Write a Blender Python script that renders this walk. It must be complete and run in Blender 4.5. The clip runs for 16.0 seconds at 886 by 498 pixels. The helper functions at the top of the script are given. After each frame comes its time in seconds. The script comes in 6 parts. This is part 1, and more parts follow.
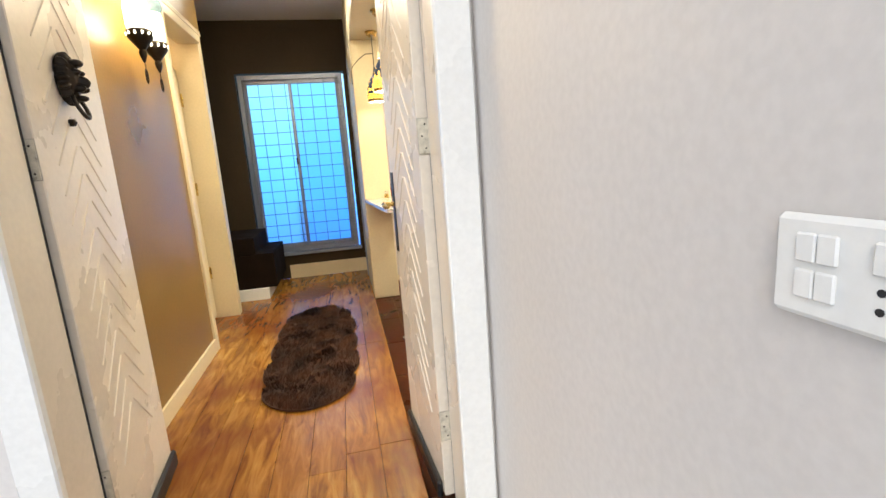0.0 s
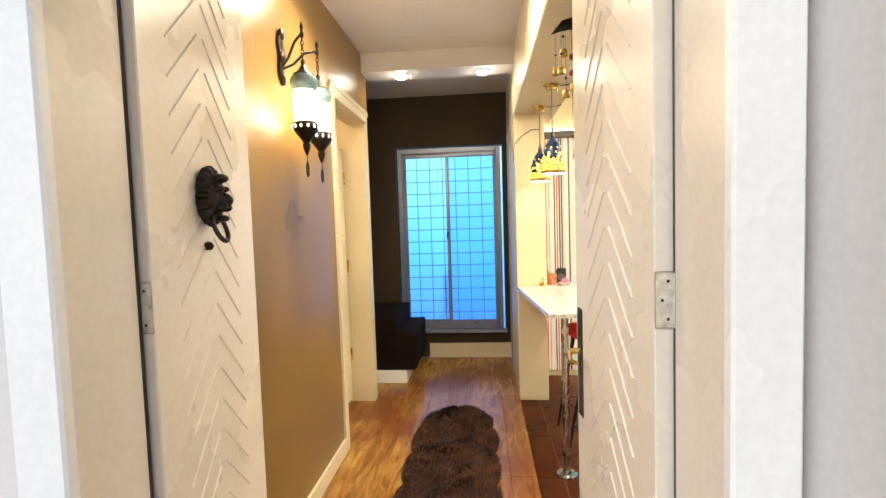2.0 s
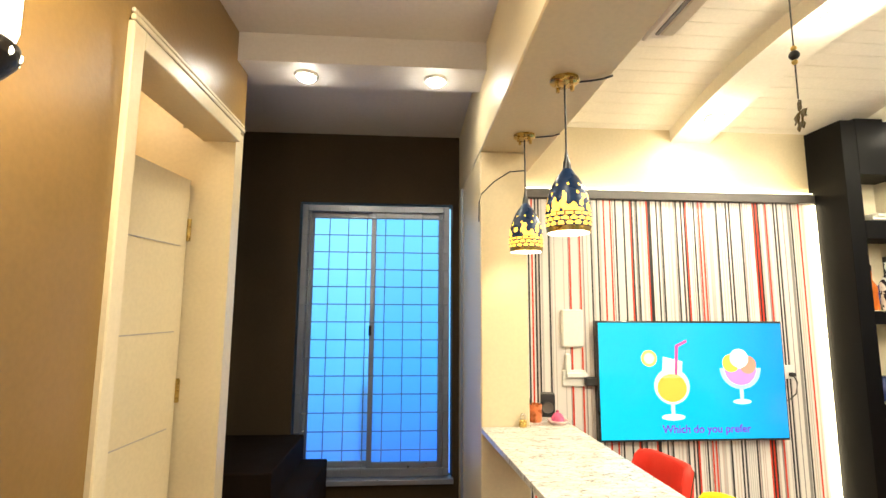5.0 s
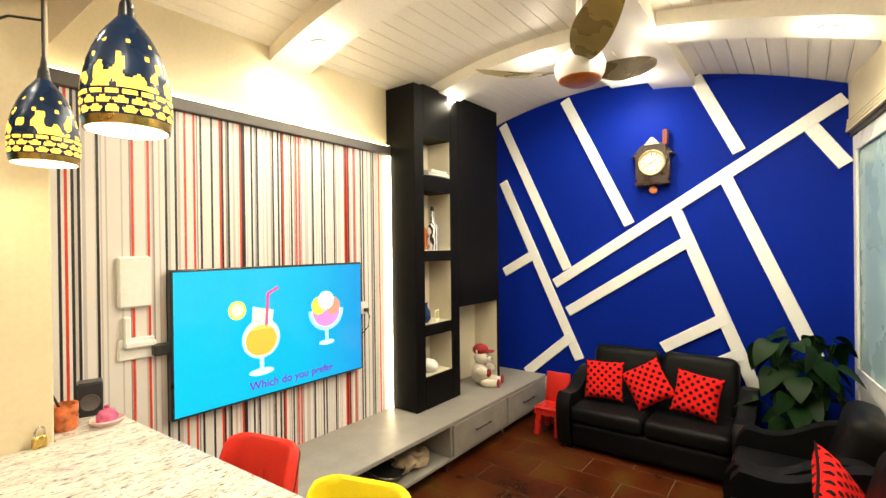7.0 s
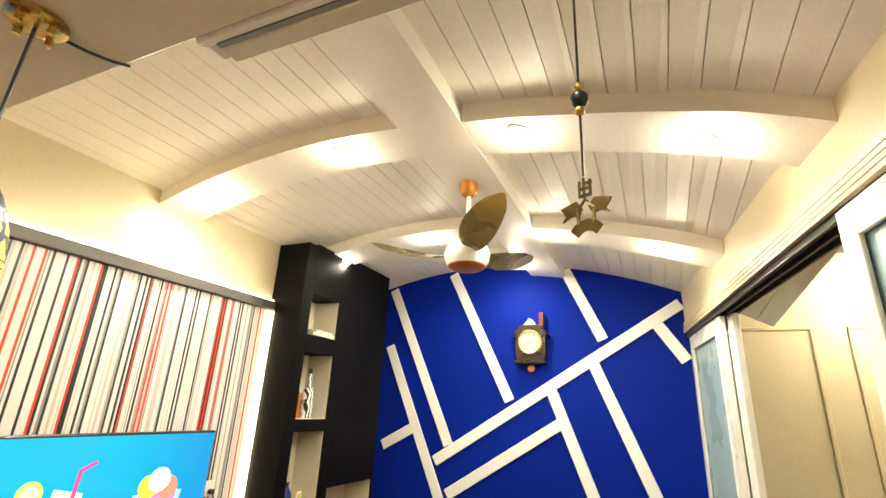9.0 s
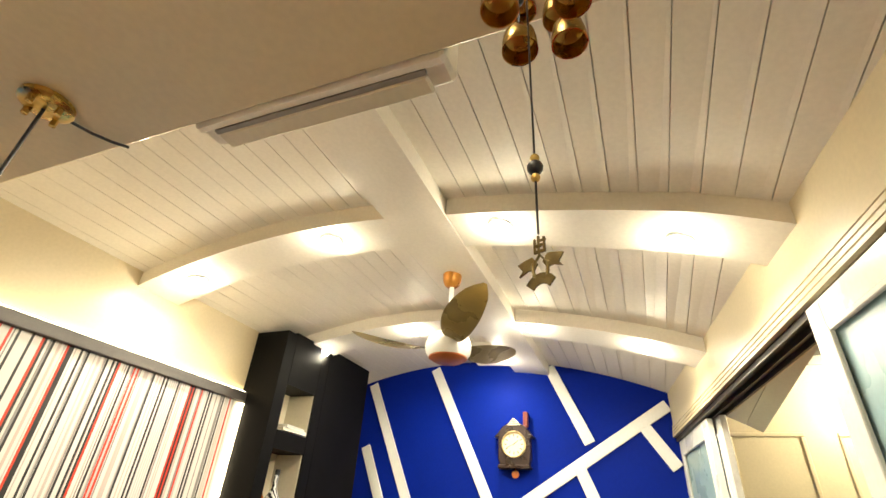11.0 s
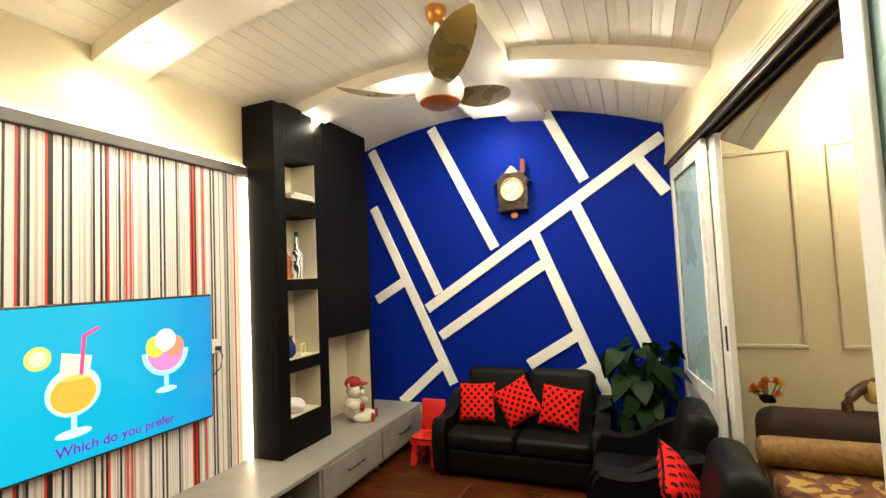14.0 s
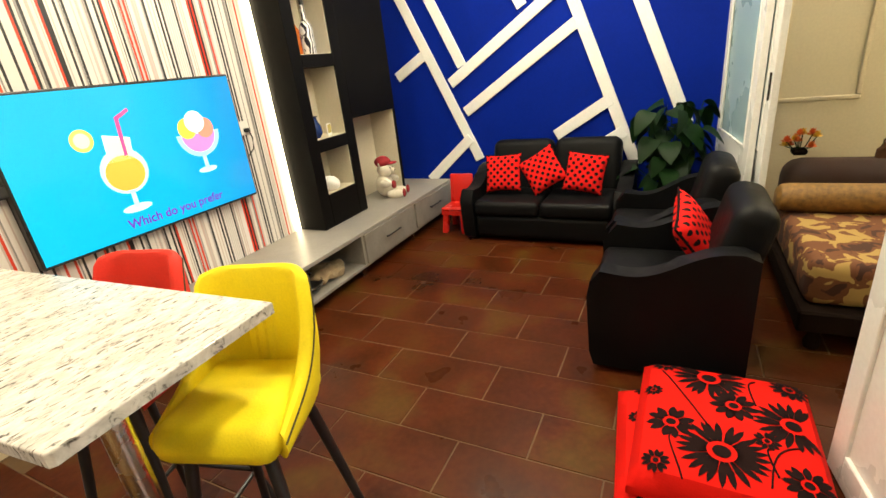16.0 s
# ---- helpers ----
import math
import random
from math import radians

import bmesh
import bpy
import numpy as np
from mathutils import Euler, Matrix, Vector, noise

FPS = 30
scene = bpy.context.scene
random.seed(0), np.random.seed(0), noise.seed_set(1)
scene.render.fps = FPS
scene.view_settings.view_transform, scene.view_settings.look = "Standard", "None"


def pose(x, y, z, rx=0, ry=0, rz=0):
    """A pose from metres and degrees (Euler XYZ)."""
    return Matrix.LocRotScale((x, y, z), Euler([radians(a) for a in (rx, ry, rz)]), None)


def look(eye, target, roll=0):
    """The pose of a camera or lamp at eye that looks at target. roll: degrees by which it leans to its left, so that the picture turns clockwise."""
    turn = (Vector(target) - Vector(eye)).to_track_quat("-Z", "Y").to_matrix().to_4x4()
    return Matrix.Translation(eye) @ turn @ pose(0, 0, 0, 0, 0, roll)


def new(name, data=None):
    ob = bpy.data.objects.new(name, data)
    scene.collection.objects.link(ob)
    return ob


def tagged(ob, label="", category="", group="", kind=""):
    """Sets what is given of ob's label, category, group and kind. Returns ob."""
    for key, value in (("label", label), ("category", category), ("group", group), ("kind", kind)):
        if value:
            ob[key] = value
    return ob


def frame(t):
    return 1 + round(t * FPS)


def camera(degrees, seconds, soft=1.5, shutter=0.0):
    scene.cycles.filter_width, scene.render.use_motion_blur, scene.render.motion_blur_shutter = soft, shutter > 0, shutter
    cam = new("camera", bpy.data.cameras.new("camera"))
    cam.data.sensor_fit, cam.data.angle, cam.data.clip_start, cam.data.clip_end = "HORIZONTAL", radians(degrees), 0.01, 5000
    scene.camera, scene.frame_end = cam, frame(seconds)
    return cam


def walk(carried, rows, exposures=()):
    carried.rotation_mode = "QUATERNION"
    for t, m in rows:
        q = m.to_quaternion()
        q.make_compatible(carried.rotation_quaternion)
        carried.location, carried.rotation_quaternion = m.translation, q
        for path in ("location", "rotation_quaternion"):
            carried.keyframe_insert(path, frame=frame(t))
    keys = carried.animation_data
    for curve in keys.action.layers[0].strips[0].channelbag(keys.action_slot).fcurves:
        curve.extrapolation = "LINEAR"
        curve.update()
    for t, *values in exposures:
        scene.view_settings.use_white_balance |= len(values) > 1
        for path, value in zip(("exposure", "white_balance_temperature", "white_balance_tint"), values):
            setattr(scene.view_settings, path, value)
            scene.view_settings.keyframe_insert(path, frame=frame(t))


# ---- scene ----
cam = camera(86.9, 16.0)
PATH = [
    (0, (0.612, 0.257, 1.195), (1.003, 2.183, 0.822), -4.1),
    (0.5, (0.558, 0.261, 1.154), (0.727, 2.205, 0.716), -3.3),
    (1, (0.571, 0.298, 1.095), (0.577, 2.226, 0.564), -2.6),
    (1.5, (0.573, 0.59, 1.238), (0.478, 2.549, 0.847), -2.4),
    (2, (0.531, 0.793, 1.429), (0.36, 2.782, 1.316), -1.8),
    (2.5, (0.4, 1.029, 1.501), (0.231, 3.016, 1.651), -1.1),
    (3, (0.361, 1.241, 1.528), (0.251, 3.226, 1.753), -0.6),
    (3.2, (0.381, 1.352, 1.527), (0.288, 3.334, 1.781), -0.7),
    (5.3, (0.485, 2.407, 1.458), (0.748, 4.374, 1.705), 1.0),
    (5.5, (0.52, 2.477, 1.468), (0.967, 4.416, 1.671), 0.7),
    (6, (0.593, 2.611, 1.435), (1.527, 4.376, 1.544), 0.4),
    (6.5, (0.592, 2.736, 1.467), (1.966, 4.188, 1.495), -0.3),
    (7, (0.628, 2.775, 1.479), (2.214, 3.992, 1.472), -0.7),
    (7.5, (0.674, 2.782, 1.521), (2.362, 3.853, 1.564), -0.7),
    (8, (0.67, 2.799, 1.547), (2.432, 3.726, 1.743), -0.0),
    (8.5, (0.653, 2.793, 1.563), (2.423, 3.639, 1.952), 1.2),
    (9, (0.646, 2.765, 1.575), (2.37, 3.551, 2.216), 2.8),
    (9.5, (0.621, 2.754, 1.579), (2.253, 3.477, 2.48), 4.1),
    (9.7, (0.62, 2.748, 1.581), (2.207, 3.451, 2.574), 4.9),
    (11.8, (0.692, 2.755, 1.524), (2.29, 3.424, 2.523), 3.1),
    (12, (0.7, 2.757, 1.521), (2.339, 3.432, 2.447), 2.4),
    (12.5, (0.709, 2.75, 1.5), (2.42, 3.443, 2.269), 0.9),
    (13, (0.723, 2.755, 1.479), (2.5, 3.472, 2.054), -0.4),
    (13.5, (0.731, 2.766, 1.461), (2.561, 3.496, 1.808), -1.6),
    (14, (0.741, 2.775, 1.435), (2.586, 3.539, 1.547), -2.6),
    (14.5, (0.743, 2.776, 1.392), (2.57, 3.587, 1.329), -3.4),
    (15, (0.733, 2.762, 1.34), (2.524, 3.616, 1.091), -3.8),
    (15.5, (0.721, 2.762, 1.318), (2.446, 3.637, 0.81), -4.9),
    (16, (0.716, 2.754, 1.303), (2.361, 3.624, 0.571), -6.6),
]
walk(cam, [(t, look(eye, target, roll)) for t, eye, target, roll in PATH], [(0.0, 0.32), (1.5, 0.38), (2.5, 0.18), (3.2, -0.08), (5.5, 0.12), (6.5, -0.12), (8.0, -0.20), (9.5, -0.23), (12.5, -0.34), (14.0, -0.36), (14.7, -0.32), (16.0, -0.10)])

# ---- world, lights, exposure ----
world = bpy.data.worlds.new("world")
scene.world = world
world.use_nodes = True
wn = world.node_tree
sky = wn.nodes.new("ShaderNodeTexSky")
sky.sky_type, sky.sun_disc = "NISHITA", False
sky.sun_elevation, sky.sun_rotation = radians(42), radians(209)
wn.links.new(sky.outputs[0], wn.nodes["Background"].inputs[0])
wn.nodes["Background"].inputs[1].default_value = 0.15
sun_data = bpy.data.lights.new("sun", "SUN")
sun_data.energy, sun_data.angle, sun_data.color = 1.2, radians(25), (1.0, 0.97, 0.92)
sun = new("sun", sun_data)
sun.matrix_basis = look((-2.4, -3, 5.5), (0.35, 1.6, 1.0))


def lamp(name, kind, at, watts, colour, size=0.05, down=True, spread=170):
    data = bpy.data.lights.new(name, kind)
    data.energy, data.color = watts, colour
    if kind == "AREA":
        data.shape, data.size, data.spread = "DISK", size, radians(spread)
    else:
        data.shadow_soft_size = size
    ob = new(name, data)
    ob.matrix_basis = Matrix.Translation(at)
    return ob


def vault(y, x=4.69):
    """Height of the living room's curved ceiling; its lower side follows the turned wall of the sliding doors."""
    y += 0.13 * max(0.0, 4.69 - x) * max(0.0, min(1.0, (3.55 - y) / 1.1))
    return 0.6223 + 1.0874 * y - 0.13269 * y * y


CORRIDOR_SPOTS = [(-0.08, 3.07, 2.61), (0.56, 3.07, 2.61), (-0.08, 4.52, 2.60), (0.56, 4.52, 2.60)]
LIVING_SPOTS = [(2.34, 4.98), (2.31, 4.085), (2.29, 3.19), (2.38, 2.51), (3.62, 4.99), (3.59, 4.20), (3.53, 3.32), (3.60, 2.65), (4.29, 3.78)]
WARM, COOL = (1.0, 0.74, 0.42), (1.0, 0.90, 0.65)
for x, y, z in CORRIDOR_SPOTS:
    lamp("spot_light", "AREA", (x, y, z - 0.034), 9 if y < 4 else 2.5, COOL, 0.07)
    # extra lamp per spotlight, whitens the ceiling round it like glare
    lamp("spot_glow", "POINT", (x, y, z - 0.065), 1.6 if y < 4 else 1.0, COOL, 0.035)
for x, y in LIVING_SPOTS:
    slope = math.atan(1.0874 - 0.26538 * y)
    spot = lamp("spot_light", "AREA", (x, y + 0.03 * math.sin(slope), vault(y, x) - 0.090 - 0.036 * math.cos(slope)), 14 if x < 4 else 11, COOL, 0.07)
    spot.matrix_basis = spot.matrix_basis @ Matrix.Rotation(slope, 4, "X")
    # same added lamp here, for a glare-like bright patch on the ribs
    lamp("spot_glow", "POINT", (x, y + 0.06 * math.sin(slope), vault(y, x) - 0.155), 5.5 if x < 4 else 9.0, COOL, 0.035)
# unseen point lamps, added to brighten the next room's wall and ceiling
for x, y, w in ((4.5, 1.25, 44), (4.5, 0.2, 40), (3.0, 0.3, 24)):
    lamp("next_room_fill", "POINT", (x, y, 2.45), w, COOL, 0.06)
lamp("lobby_light", "POINT", (-1.0, 3.9, 2.5), 11, WARM, 0.05)
for y in (2.83, 3.02):
    lamp("lantern_bulb", "POINT", (-0.235, y, 1.93), 11, WARM, 0.06)
for x, y in ((0.985, 3.83), (0.975, 4.38)):
    lamp("pendant_bulb", "POINT", (x, y, 1.74), 3.0, WARM, 0.025)


# ---- materials ----
def tree(name):
    m = bpy.data.materials.new(name)
    m.use_nodes = True
    nt = m.node_tree
    return m, nt, nt.nodes["Principled BSDF"]


def node(nt, kind, **values):
    n = nt.nodes.new(kind)
    for key, value in values.items():
        n.inputs[key.replace("_", " ")].default_value = value
    return n


def ramp(nt, fac, stops):
    r = nt.nodes.new("ShaderNodeValToRGB")
    while len(r.color_ramp.elements) < len(stops):
        r.color_ramp.elements.new(0.5)
    for e, (p, c) in zip(r.color_ramp.elements, stops):
        e.position, e.color = p, (*c, 1)
    nt.links.new(fac, r.inputs[0])
    return r.outputs[0]


def mix(nt, fac, a, b):
    m = nt.nodes.new("ShaderNodeMix")
    m.data_type = "RGBA"
    for sock, v in ((m.inputs[0], fac), (m.inputs[6], a), (m.inputs[7], b)):
        if isinstance(v, (tuple, float, int)):
            sock.default_value = (*v, 1) if isinstance(v, tuple) else v
        else:
            nt.links.new(v, sock)
    return m.outputs[2]


def paint(name, colour, rough=0.5, vary=0.12, scale=3.0, bump=0.15, grain=60.0, metal=0.0, coat=0.0, random=0.0, spec=0.5):
    """A surface with large soft blotches, fine grain and relief."""
    m, nt, b = tree(name)
    co = nt.nodes.new("ShaderNodeTexCoord")
    big = node(nt, "ShaderNodeTexNoise", Scale=scale, Detail=5.0)
    fine = node(nt, "ShaderNodeTexNoise", Scale=grain, Detail=4.0)
    for t in (big, fine):
        nt.links.new(co.outputs["Object"], t.inputs["Vector"])
    dark = tuple(c * (1 - vary) for c in colour)
    light = tuple(min(1, c * (1 + vary * 0.6)) for c in colour)
    c = ramp(nt, big.outputs[0], [(0.3, dark), (0.7, light)])
    c = mix(nt, 0.12, c, ramp(nt, fine.outputs[0], [(0.35, tuple(v * 0.6 for v in colour)), (0.65, light)]))
    if random:
        info = nt.nodes.new("ShaderNodeObjectInfo")
        c = mix(nt, ramp(nt, info.outputs["Random"], [(0, (0, 0, 0)), (1, (random,) * 3)]), c, tuple(v * 0.45 for v in colour))
    nt.links.new(c, b.inputs["Base Color"])
    r = ramp(nt, big.outputs[0], [(0.3, (max(0, rough - 0.08),) * 3), (0.7, (min(1, rough + 0.08),) * 3)])
    nt.links.new(r, b.inputs["Roughness"])
    b.inputs["Metallic"].default_value = metal
    b.inputs["Coat Weight"].default_value = coat
    b.inputs["Specular IOR Level"].default_value = spec
    if bump:
        bp = node(nt, "ShaderNodeBump", Strength=bump, Distance=0.004)
        nt.links.new(fine.outputs[0], bp.inputs["Height"])
        nt.links.new(bp.outputs[0], b.inputs["Normal"])
    return m


def glow(name, colour, strength):
    m, nt, b = tree(name)
    b.inputs["Base Color"].default_value = (*colour, 1)
    b.inputs["Emission Color"].default_value = (*colour, 1)
    b.inputs["Emission Strength"].default_value = strength
    return m


def glassy(name, colour, rough):
    m, nt, b = tree(name)
    b.inputs["Base Color"].default_value = (*colour, 1)
    b.inputs["Transmission Weight"].default_value = 1.0
    b.inputs["Roughness"].default_value = rough
    b.inputs["IOR"].default_value = 1.3
    return m


CREAM = paint("cream wall paint", (0.66, 0.56, 0.37), 0.42, 0.08, 1.6, 0.1)
TAUPE = paint("taupe wall paint", (0.23, 0.135, 0.040), 0.34, 0.28, 1.3, 0.12)
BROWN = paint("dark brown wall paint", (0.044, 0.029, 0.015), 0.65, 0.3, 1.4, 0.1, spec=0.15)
GREY = paint("grey outside wall paint", (0.66, 0.63, 0.60), 0.55, 0.07, 1.2, 0.12)
WHITE = paint("white enamel paint", (0.80, 0.80, 0.77), 0.3, 0.05, 2.0, 0.06)
OFFWHITE = paint("off-white satin door paint", (0.72, 0.65, 0.55), 0.28, 0.06, 2.0, 0.05)
CEIL = paint("grey white ceiling paint", (0.56, 0.53, 0.52), 0.55, 0.06, 1.3, 0.08)
PLANK = paint("white ceiling plank", (0.84, 0.79, 0.70), 0.5, 0.05, 1.5, 0.05)
BLUE = paint("cobalt blue wall paint", (0.0006, 0.014, 0.25), 0.65, 0.12, 1.6, 0.1, spec=0.08)
STRIPWHITE = paint("white wall strip", (0.82, 0.82, 0.80), 0.4, 0.05, 3, 0.05)
BLACKLAM = paint("black laminate", (0.003, 0.0027, 0.0024), 0.5, 0.25, 2, 0.05, spec=0.10)
NICHE = paint("pale niche lining", (0.68, 0.62, 0.48), 0.45, 0.06, 3, 0.05)
CHROME = paint("brushed steel", (0.55, 0.54, 0.52), 0.25, 0.1, 20, 0.05, 200, 1.0)
DARKIRON = paint("dark bronze iron", (0.035, 0.028, 0.022), 0.38, 0.3, 20, 0.3, 120, 0.85)
BRASS = paint("aged brass", (0.58, 0.40, 0.12), 0.28, 0.25, 25, 0.15, 150, 1.0)
BLACK = paint("black plastic", (0.015, 0.015, 0.016), 0.35, 0.2, 8, 0.05)
GRANITE = paint("black granite", (0.010, 0.010, 0.011), 0.08, 0.3, 30, 0.0, 200, 0.0, 0.5)
ALU = paint("grey aluminium", (0.26, 0.28, 0.33), 0.35, 0.12, 8, 0.06, 120, 0.7)


# ---- mesh helpers ----
def box(bm, a, b, bevel=0.0, m=None, seg=1):
    """A box from corner a to corner b, its edges rounded by bevel, moved by m."""
    made = bmesh.ops.create_cube(bm, size=1.0)["verts"]
    for v in made:
        v.co = Vector([(p + q) / 2 + c * abs(q - p) for p, q, c in zip(a, b, v.co)])
    if bevel:
        edges = list({e for v in made for e in v.link_edges})
        out = bmesh.ops.bevel(bm, geom=edges, offset=bevel, segments=seg, profile=0.5, affect="EDGES")
        made = list({v for f in out["faces"] for v in f.verts} | {v for v in made if v.is_valid})
    if m is not None:
        for v in made:
            v.co = m @ v.co
    return made


def rod(bm, a, b, r0, r1=None, n=12):
    """A round bar from a to b."""
    a, b = Vector(a), Vector(b)
    r1 = r0 if r1 is None else r1
    turn = (b - a).to_track_quat("Z", "Y").to_matrix().to_4x4()
    made = bmesh.ops.create_cone(bm, cap_ends=True, segments=n, radius1=r0, radius2=r1, depth=(b - a).length)["verts"]
    for v in made:
        v.co = Matrix.Translation((a + b) / 2) @ turn @ v.co
    return made


def lathe(bm, profile, n=24, m=Matrix()):
    """A round body from (radius, height) pairs; closed where the radius is 0."""
    rings = []
    for r, z in profile:
        if r < 1e-5:
            rings.append([bm.verts.new(m @ Vector((0, 0, z)))])
        else:
            rings.append([bm.verts.new(m @ Vector((r * math.cos(2 * math.pi * k / n), r * math.sin(2 * math.pi * k / n), z))) for k in range(n)])
    for p, q in zip(rings, rings[1:]):
        for k in range(n):
            j = (k + 1) % n
            ring = [p[k % len(p)], p[j % len(p)], q[j % len(q)], q[k % len(q)]]
            ring = list(dict.fromkeys(ring))
            if len(ring) > 2:
                bm.faces.new(ring)


def prism(bm, outline, depth, m=Matrix(), bevel=0.0):
    """A plate with the given outline (x, y), from z 0 to depth, moved by m."""
    low = [bm.verts.new((x, y, 0)) for x, y in outline]
    face = bm.faces.new(low)
    top = bmesh.ops.extrude_face_region(bm, geom=[face])["geom"]
    verts = [g for g in top if isinstance(g, bmesh.types.BMVert)]
    for v in verts:
        v.co.z = depth
    allv = low + verts
    if bevel:
        edges = [e for e in {e for v in verts for e in v.link_edges} if all(v in verts for v in e.verts)]
        out = bmesh.ops.bevel(bm, geom=edges, offset=bevel, segments=2, profile=0.5, affect="EDGES")
        allv = [v for v in set(allv) | {v for f in out["faces"] for v in f.verts} if v.is_valid]
    for v in allv:
        v.co = m @ v.co


def tube(bm, points, r, n=8, closed=False):
    """A round cord through points; r a number or one radius a point."""
    pts = [Vector(p) for p in points]
    rs = r if isinstance(r, (list, tuple)) else [r] * len(pts)
    rings = []
    for k, p in enumerate(pts):
        a = pts[k - 1] if k or closed else p
        b = pts[(k + 1) % len(pts)] if k + 1 < len(pts) or closed else p
        d = (b - a).normalized()
        side = d.cross(Vector((0, 0, 1)) if abs(d.z) < 0.9 else Vector((1, 0, 0))).normalized()
        up = side.cross(d)
        rings.append([bm.verts.new(p + rs[k] * (math.cos(2 * math.pi * j / n) * side + math.sin(2 * math.pi * j / n) * up)) for j in range(n)])
    pairs = list(zip(rings, rings[1:])) + ([(rings[-1], rings[0])] if closed else [])
    for p, q in pairs:
        for j in range(n):
            bm.faces.new((p[j], p[(j + 1) % n], q[(j + 1) % n], q[j]))
    if not closed:
        bm.faces.new(rings[0][::-1])
        bm.faces.new(rings[-1])


def mesh_of(name, bm, material, smooth=False):
    bmesh.ops.recalc_face_normals(bm, faces=bm.faces)
    data = bpy.data.meshes.new(name)
    bm.to_mesh(data)
    bm.free()
    for mat in material if isinstance(material, (list, tuple)) else [material]:
        data.materials.append(mat)
    if smooth:
        data.polygons.foreach_set("use_smooth", [True] * len(data.polygons))
        data.set_sharp_from_angle(angle=radians(40))
    return data


def part(name, bm, material, parent=None, label="", smooth=False):
    """One mesh object under a thing or under a part."""
    ob = new(name, mesh_of(name, bm, material, smooth))
    ob.parent = parent
    return tagged(ob, label)


def thing(name, label, category, at=(0, 0, 0), turn=0.0, group="", kind=""):
    """An Empty at a thing's base, under which its parts go."""
    ob = new(name)
    ob.empty_display_size = 0.05
    ob.matrix_basis = pose(*at, 0, 0, turn)
    return tagged(ob, label, category, group, kind)


def boxes(*spans, bevel=0.0):
    bm = bmesh.new()
    for a, b in spans:
        box(bm, a, b, bevel)
    return bm


def structure(name, label, material, *spans, bevel=0.0, category="wall"):
    return tagged(part(name, boxes(*spans, bevel=bevel), material), label, category, kind="structure")


# ---- structure ----
FL = -0.06  # living room floor
GROUND = -0.003  # landing outside the door
WALL = pose(4.69, 2.525, 0, 0, 0, 187.4)  # the slightly turned wall of the sliding doors: x runs back from the blue wall, y into the next room


def turned(name, label, material, *spans, category="wall"):
    """A piece of the setting in the sliding doors' turned frame."""
    ob = structure(name, label, material, *spans, category=category)
    ob.matrix_basis = WALL
    return ob


structure("wall_entrance", "grey painted outside wall beside the entrance door", GREY,
          ((0.985, -2.2, -0.2), (1.14, 1.50, 3.2)), ((0.90, 1.50, -0.2), (1.14, 1.66, 3.2)))
structure("wall_entrance_left", "pale grey outside wall with a small barred window", GREY,
          ((-0.575, 1.50, -0.2), (-0.19, 1.66, 3.2)), ((-3.0, 1.50, -0.2), (-0.575, 1.66, 0.12)), ((-3.0, 1.50, 1.30), (-0.575, 1.66, 3.2)), ((-3.0, 1.50, 0.12), (-1.35, 1.66, 1.30)))
structure("wall_entrance_top", "grey outside wall over the entrance door", GREY, ((-0.19, 1.50, 2.26), (0.90, 1.66, 3.2)))
structure("wall_corridor_left", "taupe painted corridor wall", TAUPE, ((-0.52, 1.66, 0), (-0.37, 3.62, 2.9)), ((-0.52, 3.62, 2.28), (-0.37, 4.54, 2.9)))
structure("wall_side_lobby", "cream lined lobby behind the side door", CREAM, ((-1.5, 3.40, 0), (-0.52, 3.56, 2.9)), ((-1.6, 3.40, 0), (-1.5, 4.60, 2.9)), ((-1.5, 4.46, 0), (-0.62, 4.54, 2.9)))
structure("wall_pier_left", "cream pier beside the side door opening", CREAM, ((-0.62, 4.45, 0), (-0.372, 4.54, 2.28)))
structure("wall_window", "dark brown wall round the sliding window", BROWN,
          ((-1.9, 5.69, 0), (-0.36, 5.85, 3.0)), ((0.75, 5.69, 0), (1.2, 5.85, 3.0)), ((-0.36, 5.69, 2.22), (0.75, 5.85, 3.0)), ((-0.36, 5.69, 0), (0.75, 5.85, 0.27)))
structure("wall_stairwell", "dark brown stairwell wall", BROWN, ((-2.0, 4.54, 0), (-1.9, 5.85, 3.0)))
structure("wall_pillar", "cream pillar at the end of the bar counter", CREAM, ((0.80, 4.62, FL), (1.04, 5.69, 2.268)), bevel=0.006)
structure("wall_corridor_right", "cream wall beside the entrance door", CREAM, ((0.98, 1.66, FL), (1.14, 2.02, 2.27)))
structure("beam_counter", "cream beam over the bar counter", CREAM, ((0.80, 1.66, 2.27), (1.14, 5.69, 2.95)), bevel=0.006)
structure("wall_stripe", "cream wall above and behind the striped panelling", CREAM, ((1.04, 5.25, FL), (4.85, 5.40, 3.0)))
structure("wall_blue", "cobalt blue painted feature wall", BLUE, ((4.69, 2.30, FL), (4.85, 5.25, 3.0)))
turned("wall_sliding", "cream wall over the sliding doors", CREAM, ((-0.02, 0.0, 2.20), (3.7, 0.16, 3.0)))
structure("ceiling_corridor", "pale grey corridor ceiling", CEIL, ((-0.52, 1.66, 2.74), (0.80, 5.69, 2.84)), ((-2.0, 3.40, 2.74), (-0.52, 5.69, 2.84)), category="ceiling")
structure("ceiling_beam_1", "pale boxed ceiling beam with two spotlights", CEIL, ((-0.37, 2.92, 2.61), (0.80, 3.22, 2.74)), category="ceiling")
structure("ceiling_beam_2", "pale boxed ceiling beam before the stairwell", CEIL, ((-0.37, 4.40, 2.60), (0.80, 4.64, 2.74)), category="ceiling")
